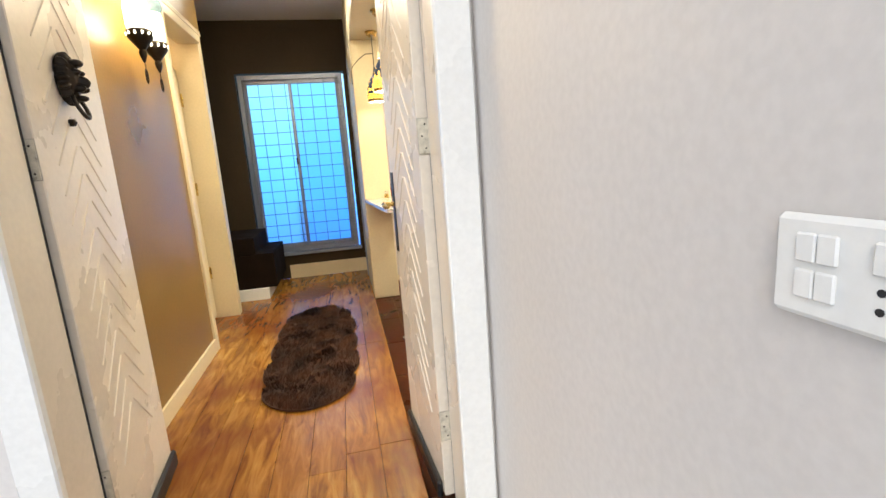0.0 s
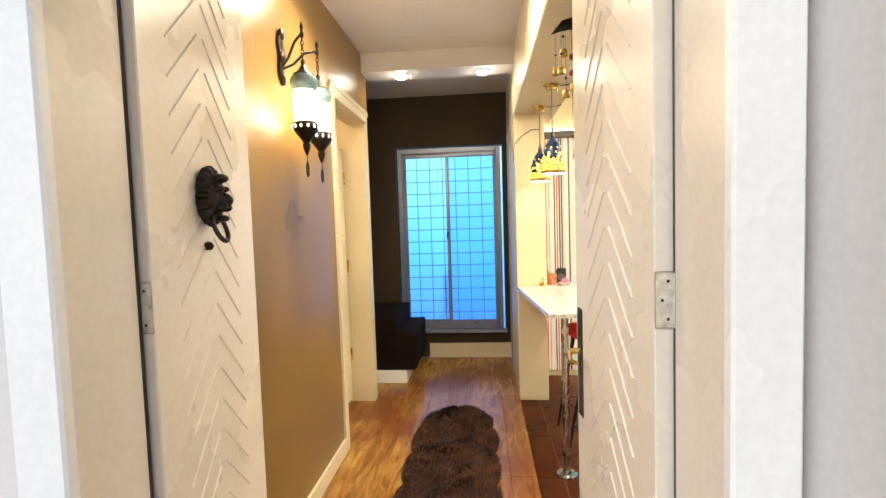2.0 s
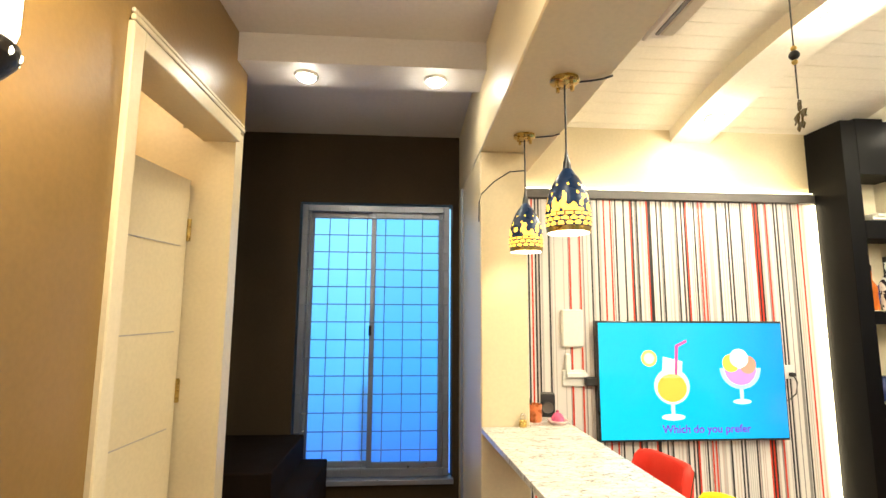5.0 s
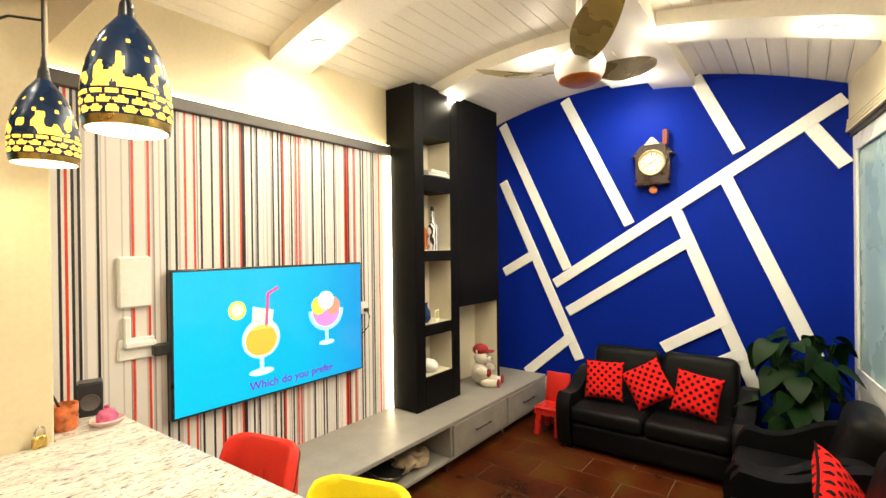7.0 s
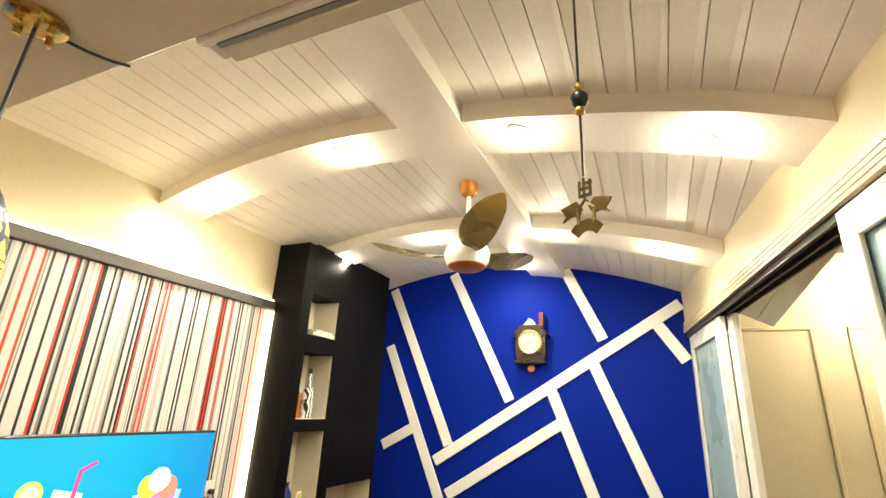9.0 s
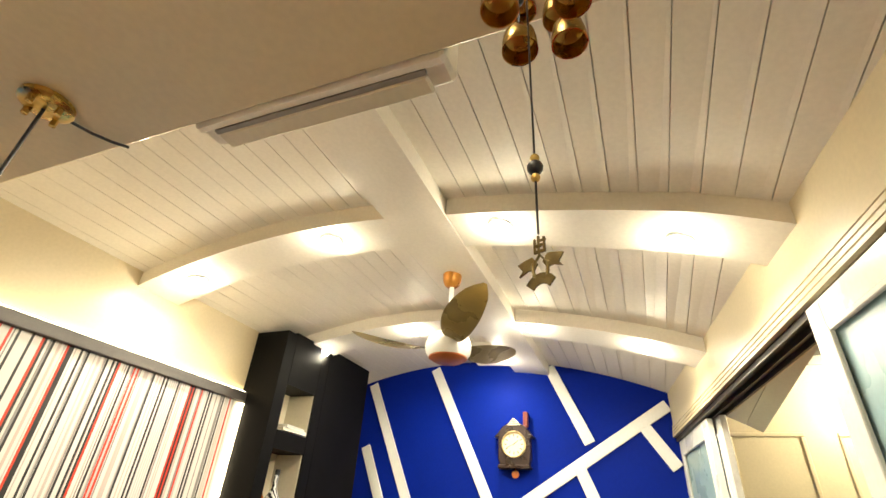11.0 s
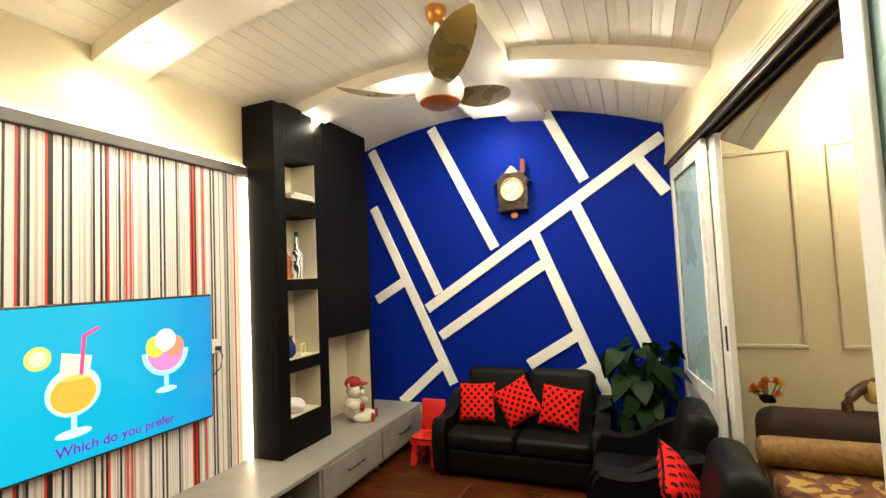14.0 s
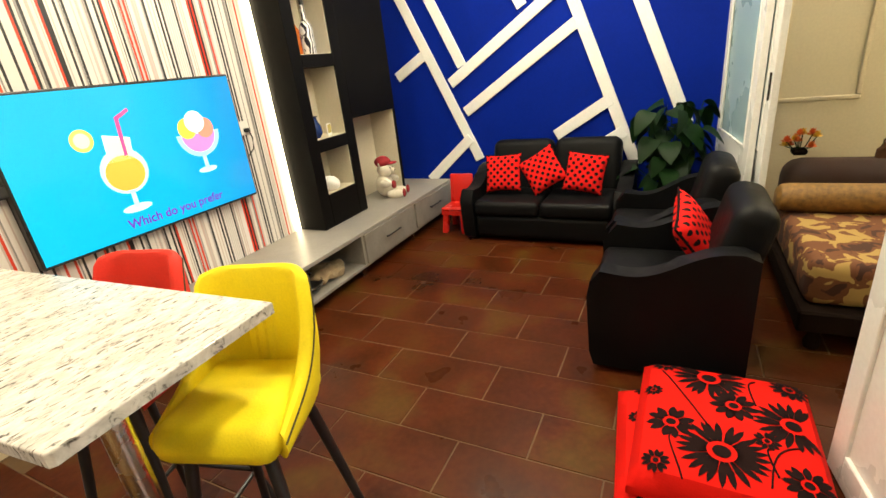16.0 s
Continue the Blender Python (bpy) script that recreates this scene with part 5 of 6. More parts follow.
def dotted():
    m, nt, b = tree("red felt with black dots")
    co = nt.nodes.new("ShaderNodeTexCoord")
    mp = nt.nodes.new("ShaderNodeMapping")
    mp.inputs["Rotation"].default_value = (0, 0, radians(45))
    mp.inputs["Scale"].default_value = (24, 24, 0)
    nt.links.new(co.outputs["Object"], mp.inputs[0])
    fr = nt.nodes.new("ShaderNodeVectorMath")
    fr.operation = "FRACTION"
    nt.links.new(mp.outputs[0], fr.inputs[0])
    ds = nt.nodes.new("ShaderNodeVectorMath")
    ds.operation = "DISTANCE"
    nt.links.new(fr.outputs[0], ds.inputs[0])
    ds.inputs[1].default_value = (0.5, 0.5, 0)
    nt.links.new(ramp(nt, ds.outputs["Value"], [(0.29, (0.012, 0.006, 0.006)), (0.32, (0.62, 0.012, 0.010))]), b.inputs["Base Color"])
    b.inputs["Roughness"].default_value = 0.9
    b.inputs["Specular IOR Level"].default_value = 0.08
    return m


DOTS = dotted()
PIPING = paint("dark red piping", (0.012, 0.004, 0.004), 0.9, spec=0.1)


def pillow(m, size=0.30, group="dotted cushions", label="red cushion with black dots on the sofa"):
    ob = thing("scatter_cushion", label, "cushion", group=group)
    ob.matrix_basis = m
    bm = bmesh.new()
    n, rows = 16, {}
    for s in (1, -1):
        for i in range(n + 1):
            for j in range(n + 1):
                u, v = 2 * i / n - 1, 2 * j / n - 1
                edge = i in (0, n) or j in (0, n)
                pinch = 1 - 0.08 * (1 - u * u) * abs(v) ** 3 * 1.0
                pinch2 = 1 - 0.08 * (1 - v * v) * abs(u) ** 3
                h = 0.055 * ((1 - u ** 4) * (1 - v ** 4)) ** 0.55 + 0.003 * noise.noise(Vector((u * 2, v * 2, s)))
                if edge and s == -1:
                    rows[s, i, j] = rows[1, i, j]
                else:
                    rows[s, i, j] = bm.verts.new((u * size / 2 * pinch2, v * size / 2 * pinch, 0 if edge else s * h))
        for i in range(n):
            for j in range(n):
                bm.faces.new([rows[s, i, j], rows[s, i + 1, j], rows[s, i + 1, j + 1], rows[s, i, j + 1]])
    part("cover", bm, DOTS, ob, smooth=True)
    bm = bmesh.new()
    ring = [(-1 + 2 * k / 8, -1) for k in range(8)] + [(1, -1 + 2 * k / 8) for k in range(8)] + [(1 - 2 * k / 8, 1) for k in range(8)] + [(-1, 1 - 2 * k / 8) for k in range(8)]
    tube(bm, [(u * size / 2 * (1 - 0.08 * (1 - v * v) * abs(u) ** 3), v * size / 2 * (1 - 0.08 * (1 - u * u) * abs(v) ** 3), 0) for u, v in ring], 0.006, 6, True)
    part("piping", bm, PIPING, ob, smooth=True)


for y, rot, z in ((4.00, 3, 0.435), (3.68, 32, 0.455), (3.36, -8, 0.435)):
    pillow(Matrix.Translation((4.26, y, z)) @ Matrix.Rotation(radians(18), 4, "Y") @ Matrix(((0, 0, -1, 0), (-1, 0, 0, 0), (0, 1, 0, 0), (0, 0, 0, 1))) @ Matrix.Rotation(radians(rot), 4, "Z"))
pillow(Matrix.Translation((3.04, 2.640, 0.435)) @ Matrix.Rotation(radians(-32), 4, "X") @ Matrix.Rotation(radians(-8), 4, "Z") @ pose(0, 0, 0, 90) @ Matrix.Rotation(radians(12), 4, "Z"), 0.36, label="red cushion with black dots on the armchair")

# floor cushions with flower print
FELT = paint("red cotton", (0.66, 0.010, 0.006), 0.9, 0.12, 8, 0.2, 200, spec=0.08)


def puffed(u, v, sx, sy, t):
    return t * (0.30 + 0.70 * ((1 - u ** 6) * (1 - v ** 6)) ** 0.4)


def floor_cushion(at, turn, sx, sy, t, seed):
    ob = thing("floor_cushion", "large red floor cushion with black flower print", "floor cushion", at, turn, "stacked floor cushions")
    bm = bmesh.new()
    n, top = 18, {}
    for s in (1, 0):
        for i in range(n + 1):
            for j in range(n + 1):
                u, v = 2 * i / n - 1, 2 * j / n - 1
                z = puffed(u, v, sx, sy, t) if s else 0.0
                top[s, i, j] = bm.verts.new((u * sx / 2, v * sy / 2, z))
        for i in range(n):
            for j in range(n):
                bm.faces.new([top[s, i, j], top[s, i + 1, j], top[s, i + 1, j + 1], top[s, i, j + 1]])
    for k in range(n):
        for p, q, fixed in ((k, k + 1, 0), (k, k + 1, n)):
            bm.faces.new([top[1, p, fixed], top[1, q, fixed], top[0, q, fixed], top[0, p, fixed]])
            bm.faces.new([top[1, fixed, p], top[1, fixed, q], top[0, fixed, q], top[0, fixed, p]])
    part("cover", bm, FELT, ob, smooth=True)
    rng = random.Random(seed)

    def on(x, y):
        u, v = max(-1, min(1, 2 * x / sx)), max(-1, min(1, 2 * y / sy))
        return Vector((x, y, puffed(u, v, sx, sy, t) + 0.002))

    flowers = [(-0.150, 0.018, 0.128, 24), (0.215, 0.045, 0.120, 24), (0.035, -0.185, 0.112, 22), (0.078, -0.025, 0.074, 11), (-0.064, 0.160, 0.076, 11), (-0.240, 0.195, 0.042, 12), (-0.062, -0.105, 0.040, 11), (0.095, 0.222, 0.032, 10), (0.235, -0.200, 0.062, 12), (-0.200, -0.190, 0.066, 12), (0.270, 0.190, 0.050, 12)]
    for fx, fy, r, petals in flowers:
        bm = bmesh.new()
        for k in range(petals):
            a = 2 * math.pi * k / petals + rng.uniform(-0.08, 0.08)
            d, w = Vector((math.cos(a), math.sin(a), 0)), Vector((-math.sin(a), math.cos(a), 0))
            half = r * math.pi / petals * 0.66
            ring = [(0.32, 0.45), (0.62, 1.0), (0.85, 0.7), (1.0, 0.0), (0.85, -0.7), (0.62, -1.0), (0.32, -0.45)]
            pts = [Vector((fx, fy, 0)) + d * r * p + w * half * q for p, q in ring]
            if all(abs(p.x) < sx * 0.49 and abs(p.y) < sy * 0.49 for p in pts):
                bm.faces.new([bm.verts.new(on(p.x, p.y)) for p in pts])
        if abs(fx) < sx * 0.45 and abs(fy) < sy * 0.45:
            bm.faces.new([bm.verts.new(on(fx + r * 0.20 * math.cos(a), fy + r * 0.20 * math.sin(a))) for a in [2 * math.pi * k / 12 for k in range(12)]])
        if len(bm.faces):
            bmesh.ops.solidify(bm, geom=bm.faces[:], thickness=0.001)
            part("flower_print", bm, PIPING, ob, "black printed flower")
        else:
            bm.free()
    for a, c in (((0.22, 0.20), (-0.05, 0.05)), ((-0.12, 0.16), (-0.28, 0.12)), ((0.24, -0.10), (0.10, -0.09)), ((-0.09, -0.12), (-0.20, -0.12)), ((-0.06, -0.19), (-0.24, -0.10))):
        bm = bmesh.new()
        pts = []
        for k in range(10):
            s = k / 9
            bend = 0.035 * math.sin(math.pi * s)
            pts.append(on(a[0] + (c[0] - a[0]) * s + bend, a[1] + (c[1] - a[1]) * s + bend * 0.5))
        tube(bm, pts, 0.0028, 5)
        part("stem_print", bm, PIPING, ob, "black printed stem")


floor_cushion((2.13, 2.59, FL), 5, 0.60, 0.58, 0.09, 1)
floor_cushion((2.16, 2.55, FL + 0.088), -1, 0.62, 0.54, 0.10, 2)

# child's red plastic chair
stool = thing("child_chair", "small red plastic child chair beside the sofa", "chair", (4.25, 4.425, FL), 0)
REDP = paint("red plastic", (0.55, 0.018, 0.012), 0.3, 0.1, 6, 0.03)
part("seat", boxes(((-0.115, -0.115, 0.200), (0.115, 0.115, 0.222)), bevel=0.009), REDP, stool)
part("apron", boxes(((-0.112, -0.112, 0.160), (0.112, -0.104, 0.199)), ((-0.112, 0.104, 0.160), (0.112, 0.112, 0.199)), ((-0.112, -0.103, 0.160), (-0.104, 0.103, 0.199)), ((0.104, -0.103, 0.160), (0.112, 0.103, 0.199))), REDP, stool)
bm = bmesh.new()
for v in box(bm, (0.086, -0.112, 0.220), (0.110, 0.112, 0.465), 0.010, None, 2):
    v.co.x += 0.10 * (v.co.z - 0.22)
    v.co.y *= 1 - 0.25 * (v.co.z - 0.22)
part("backrest", bm, REDP, stool, smooth=True)
for sx in (-1, 1):
    for sy in (-1, 1):
        bm = bmesh.new()
        for v in box(bm, (-0.024, -0.024, 0), (0.024, 0.024, 0.198), 0.006):
            f = 1 - v.co.z / 0.198
            v.co = Vector((v.co.x + sx * (0.078 + 0.030 * f), v.co.y + sy * (0.078 + 0.012 * f), v.co.z))
        part("leg", bm, REDP, stool)

# bar stools
def bar_stool(at, turn, colour, label):
    ob = thing("bar_stool", label, "bar stool", at, turn, "bar stools")
    ob.matrix_basis = ob.matrix_basis @ Matrix.Diagonal((0.89, 0.89, 1.0, 1))
    mat = colour
    bm = bmesh.new()
    puff(bm, (-0.152, -0.150, 0.672), (0.152, 0.160, 0.762), 0.046, None, 0.016)
    part("seat", bm, mat, ob, smooth=True)

    # the shell's plan: two arms and a back with rounded corners
    hw, back, front, r = 0.168, -0.180, 0.125, 0.080
    plan = [(-hw, front - (front - back - r) * k / 9) for k in range(9)]
    plan += [(-hw + r - r * math.cos(a), back + r - r * math.sin(a)) for a in [math.pi / 2 * k / 7 for k in range(8)]]
    plan += [(-hw + r + (2 * hw - 2 * r) * k / 10, back) for k in range(1, 10)]
    plan += [(-x, y) for x, y in plan[:17][::-1]]

    def rim(x, y):
        f = max(0.0, min(1.0, (front - y) / (front - back - 0.5 * r)))
        return 0.720 + 0.075 * f + 0.170 * f ** 5 * (1 - 0.10 * (abs(x) / hw) ** 4)

    def wall(x, y, u, out=0.0):
        z = 0.662 + (rim(x, y) - 0.662) * u
        h = (z - 0.662) / 0.31
        k = 0.80 + 0.20 * min(1, u * 1.6) ** 0.6
        c = Vector((x * k, y * k - 0.030 * h * max(0.0, -y / 0.19), z))
        return c + Vector((x, y, 0)).normalized() * out

    bm = bmesh.new()
    cols = []
    for x, y in plan:
        pleat = 0.004 * math.cos(x * 190) if y <= back + 0.001 else 0.0
        outer = [wall(x, y, k / 9, 0.0) for k in range(10)]
        inner = [wall(x, y, k / 9, -0.036 + pleat * math.sin(math.pi * k / 9)) for k in range(10)]
        lip = [wall(x, y, 1.0, -0.006) + Vector((0, 0, 0.012)), wall(x, y, 1.0, -0.018) + Vector((0, 0, 0.017)), wall(x, y, 1.0, -0.030) + Vector((0, 0, 0.012))]
        cols.append([bm.verts.new(p) for p in outer + lip + inner[::-1]])
    for p, q in zip(cols, cols[1:]):
        for k in range(len(p) - 1):
            bm.faces.new((p[k], p[k + 1], q[k + 1], q[k]))
    bm.faces.new(cols[0])
    bm.faces.new(cols[-1][::-1])
    part("backrest", bm, mat, ob, smooth=True)
    bm = bmesh.new()
    tube(bm, [wall(x, y, 0.985, 0.0015) for x, y in plan], 0.0025, 5)
    part("seam", bm, PIPEDARK, ob, "dark piped seam", smooth=True)
    for sx in (-1, 1):
        for sy in (-1, 1):
            bm = bmesh.new()
            rod(bm, (sx * 0.10, sy * 0.10, 0.670), (sx * 0.20, sy * 0.20, 0.0), 0.016, 0.010, 10)
            part("leg", bm, BLACK, ob, "black steel leg", smooth=True)
    for a, c in (((-1, -1), (1, -1)), ((-1, 1), (1, 1)), ((-1, -1), (-1, 1)), ((1, -1), (1, 1))):
        bm = bmesh.new()
        rod(bm, (a[0] * 0.168, a[1] * 0.168, 0.22), (c[0] * 0.168, c[1] * 0.168, 0.22), 0.008, n=8)
        part("footrest", bm, BLACK, ob, smooth=True)


PIPEDARK = paint("dark olive piping", (0.05, 0.035, 0.008), 0.7)
YELLOW = paint("yellow velvet", (0.84, 0.66, 0.0), 0.75, 0.14, 6, 0.2, 200)
REDV = paint("red velvet", (0.68, 0.026, 0.012), 0.75, 0.2, 6, 0.2, 200)
bar_stool((1.245, 3.566, FL), 108, YELLOW, "yellow velvet bar stool with black legs at the counter")
bar_stool((1.25, 4.010, FL), 104, REDV, "red velvet bar stool tucked under the counter")

# ---- plant ----
plant = thing("potted_plant", "large leafy green plant in a dark pot", "plant", (4.40, 2.80, FL))
bm = bmesh.new()
lathe(bm, [(0.0, 0.0), (0.10, 0.0), (0.13, 0.26), (0.145, 0.28), (0.135, 0.29), (0.12, 0.26), (0.0, 0.25)], 28)
part("pot", bm, BLACK, plant, "dark pot", smooth=True)
random.seed(21)
LEAF = paint("dark green leaf", (0.007, 0.026, 0.005), 0.42, 0.35, 9, 0.1, 60, random=0.55, spec=0.12)
outline = [(0.0, 0.0), (0.06, 0.30), (0.20, 0.46), (0.42, 0.50), (0.65, 0.40), (0.86, 0.20), (1.0, 0.0)]
for k in range(62):
    a = random.uniform(0, 2 * math.pi)
    reach, h = random.uniform(0.05, 0.24), random.uniform(0.42, 0.94)
    size = random.uniform(0.11, 0.19)
    tip = Vector((math.cos(a) * reach, math.sin(a) * reach, h))
    if tip.x > 0.20:
        tip.x = 0.20
    if tip.y < -0.19:
        tip.y = -0.19
    bm = bmesh.new()
    root = Vector((math.cos(a) * 0.03, math.sin(a) * 0.03, 0.25))
    tube(bm, [root, root.lerp(tip, 0.5) + Vector((0, 0, 0.05)), tip], 0.004, 5)
    part("stem", bm, LEAF, plant)
    bm = bmesh.new()
    droop = random.uniform(0.2, 0.75)
    frame_ = Matrix.Translation(tip) @ Matrix.Rotation(a + random.uniform(-0.5, 0.5), 4, "Z") @ Matrix.Rotation(random.uniform(0.0, 0.9), 4, "Y") @ Matrix.Rotation(random.uniform(-0.5, 0.5), 4, "X")
    mid, lft, rgt = [], [], []
    for s, w in outline:
        z = -droop * size * s * s
        mid.append(bm.verts.new(frame_ @ Vector((s * size, 0, z))))
        fold = 0.22 * w * size
        lft.append(bm.verts.new(frame_ @ Vector((s * size - 0.12 * size * w, w * size * 0.85, z + fold))) if w else mid[-1])
        rgt.append(bm.verts.new(frame_ @ Vector((s * size - 0.12 * size * w, -w * size * 0.85, z + fold))) if w else mid[-1])
    for i in range(len(outline) - 1):
        for side in (lft, rgt):
            f = list(dict.fromkeys([mid[i], mid[i + 1], side[i + 1], side[i]]))
            if len(f) > 2:
                bm.faces.new(f)
    part("leaf", bm, LEAF, plant, smooth=True)

# ---- sliding doors (in the turned wall's frame) ----
def sliding(name, x0, x1, y, label):
    ob = thing(name, label, "sliding door", group="sliding doors")
    ob.matrix_basis = WALL @ Matrix.Translation((x0, y, FL))
    w, h, t = x1 - x0, 2.20 - FL - 0.03, 0.035
    s = 0.085
    part("frame", boxes(((0, 0, 0.01), (s, t, h)), ((w - s, 0, 0.01), (w, t, h)), ((s, 0, h - s), (w - s, t, h)), ((s, 0, 0.01), (w - s, t, 0.12)), ((s, 0, 0.62), (w - s, t, 0.72)), bevel=0.003), WHITE, ob)
    part("lower_panel", boxes(((s - 0.004, 0.012, 0.116), (w - s + 0.004, 0.024, 0.624)), bevel=0.002), WHITE, ob)
    bead = 0.018
    part("bead", boxes(((s, -0.006, 0.72), (s + bead, 0.008, h - s)), ((w - s - bead, -0.006, 0.72), (w - s, 0.008, h - s)), ((s + bead, -0.006, 0.72), (w - s - bead, 0.008, 0.72 + bead)), ((s + bead, -0.006, h - s - bead), (w - s - bead, 0.008, h - s)), bevel=0.003), WHITE, ob)
    g = part("glass", boxes(((s - 0.004, 0.014, 0.716), (w - s + 0.004, 0.021, h - s + 0.004))), FROST2, ob, "pale frosted glass")
    return ob


FROST2 = paint("pale frosted glass", (0.34, 0.50, 0.54), 0.28, 0.08, 2, 0)
sliding("sliding_door", 0.0, 0.86, 0.02, "white sliding door leaf with pale frosted glass")
b2 = sliding("sliding_door", 0.14, 0.955, 0.068, "white sliding door leaf parked behind the first")
part("finger_pull", boxes(((0.775, -0.008, 1.0), (0.79, 0.0, 1.14)), bevel=0.002), DARKIRON, b2, "dark finger pull")
sliding("sliding_door", 2.44, 3.45, -0.03, "white sliding door leaf with pale frosted glass")
turned("trim_sliding_head", "cream ridged trim over the sliding doors", CREAM, ((0.0, -0.016, 2.20), (3.6, -0.001, 2.215)), ((0.0, -0.014, 2.222), (3.6, -0.001, 2.237)), ((0.0, -0.012, 2.244), (3.6, -0.001, 2.259)), ((0.0, -0.010, 2.266), (3.6, -0.001, 2.281)), category="trim")
TRACK = paint("dark bronze track", (0.045, 0.034, 0.020), 0.45, 0.2, 8)
turned("trim_sliding_track", "dark metal sliding door track", TRACK, ((0.0, 0.004, 2.172), (3.6, 0.016, 2.199)), ((0.0, 0.057, 2.172), (3.6, 0.066, 2.199)), ((0.0, 0.105, 2.172), (3.6, 0.115, 2.199)), ((0.0, 0.004, 2.195), (3.6, 0.14, 2.1995)), category="track")
turned("baseboard_sliding", "white skirting by the sliding door", WHITE, ((2.47, -0.012, FL), (3.4, 0.016, FL + 0.06)), category="baseboard")

# ---- next room ----
for y0, y1 in ((1.67, 2.16), (0.75, 1.475)):
    fr = thing("panel_moulding", "cream raised panel moulding on the wall", "moulding", (4.90, y0, 0.787), kind="structure")
    w = y1 - y0
    for k, (a, c) in enumerate((((-0.016, 0, 0), (-0.0005, w, 0.03)), ((-0.016, 0, 1.453), (-0.0005, w, 1.483)), ((-0.016, 0, 0.03), (-0.0005, 0.03, 1.453)), ((-0.016, w - 0.03, 0.03), (-0.0005, w, 1.453)))):
        part("bead", boxes((a, c), bevel=0.006), CREAM, fr)
for x, y in ((3.4, 1.05), (3.4, 0.2)):
    lp = thing("ceiling_panel_light", "square white ceiling light panel, lit", "ceiling light", (x, y, 2.59), group="next room lights")
    part("frame", boxes(((-0.2, -0.2, 0.005), (0.2, 0.2, 0.16)), bevel=0.004), WHITE, lp)
    part("diffuser", boxes(((-0.18, -0.18, -0.004), (0.18, 0.18, 0.004))), glow("lit panel", (1, 0.95, 0.85), 6), lp, "glowing diffuser")


def camo():
    m, nt, b = tree("brown and tan printed cover")
    co = nt.nodes.new("ShaderNodeTexCoord")
    n1 = node(nt, "ShaderNodeTexNoise", Scale=11.0, Detail=2.0, Distortion=0.6)
    nt.links.new(co.outputs["Object"], n1.inputs["Vector"])
    nt.links.new(ramp(nt, n1.outputs[0], [(0.42, (0.045, 0.012, 0.004)), (0.435, (0.13, 0.042, 0.011)), (0.55, (0.13, 0.042, 0.011)), (0.565, (0.34, 0.22, 0.06))]), b.inputs["Base Color"])
    b.inputs["Roughness"].default_value = 0.85
    return m


bed = thing("daybed", "carved daybed with brown and tan printed cover", "daybed", (2.55, 1.15, FL))
bm = bmesh.new()
puff(bm, (0.46, 0, 0.20), (1.45, 1.06, 0.41), 0.05)
part("mattress", bm, camo(), bed, smooth=True)
part("frame", boxes(((0.40, -0.03, 0.10), (1.75, 1.08, 0.20)), bevel=0.01), STAIR, bed)
bm = bmesh.new()
puff(bm, (1.46, 0.0, 0.20), (1.74, 1.02, 0.60), 0.10)
part("headrest", bm, paint("dark brown velvet", (0.032, 0.011, 0.006), 0.8, 0.25, 6, 0.2, 200), bed, "brown padded headrest", smooth=True)
for x in (0.46, 1.68):
    for y in (0.03, 1.0):
        bm = bmesh.new()
        lathe(bm, [(0, 0), (0.03, 0), (0.035, 0.03), (0.022, 0.06), (0.035, 0.102), (0, 0.102)], 14, Matrix.Translation((x, y, 0)))
        part("leg", bm, STAIR, bed, smooth=True)
bm = bmesh.new()
tube(bm, [(1.60, 0.10 + 0.0 * k, 0.60) if k < 0 else (1.62, 0.30 - 0.26 * math.cos(k * 0.25), 0.62 + 0.17 * math.sin(k * 0.25)) for k in range(14)], 0.03, 10)
part("scroll_rail", bm, paint("polished brown wood", (0.12, 0.05, 0.025), 0.25, 0.3, 14), bed, "polished carved scroll rail", smooth=True)
bm = bmesh.new()
box(bm, (0.385, 0.0, 0.201), (0.435, 0.52, 0.50), 0.02, None, 2)
lathe(bm, [(0.0, 0.0), (0.05, 0.0), (0.05, 0.40), (0.034, 0.44), (0.052, 0.50), (0.030, 0.56), (0.0, 0.57)], 16, Matrix.Translation((0.41, 0.56, 0.0)))
part("footboard", bm, STAIR, bed, "dark carved footboard post", smooth=True)
GOLD = paint("gold patterned fabric", (0.20, 0.10, 0.020), 0.6, 0.45, 45, 0.3, 60)
bol = thing("bolster", "gold patterned round bolster on the daybed", "bolster", (3.74, 1.93, 0.425))
bm = bmesh.new()
lathe(bm, [(0, -0.32), (0.05, -0.318), (0.072, -0.30), (0.078, -0.26), (0.078, 0.26), (0.072, 0.30), (0.05, 0.318), (0, 0.32)], 24, pose(0, 0, 0, 90))
part("roll", bm, GOLD, bol, smooth=True)
bol2 = thing("bolster", "plain gold round bolster at the scroll rail", "bolster", (4.17, 1.40, 0.66), 0)
bm = bmesh.new()
lathe(bm, [(0, -0.22), (0.05, -0.218), (0.066, -0.20), (0.07, 0.2), (0.05, 0.218), (0, 0.22)], 24, pose(0, 0, 0, 90))
part("roll", bm, paint("gold satin", (0.55, 0.36, 0.10), 0.5, 0.15, 8), bol2, smooth=True)
vas = thing("flower_bunch", "bunch of orange and yellow artificial flowers", "flowers", (4.30, 2.07, 0.54))
part("pot", boxes(((-0.04, -0.04, 0), (0.04, 0.04, 0.04)), bevel=0.012), STAIR, vas)
random.seed(8)
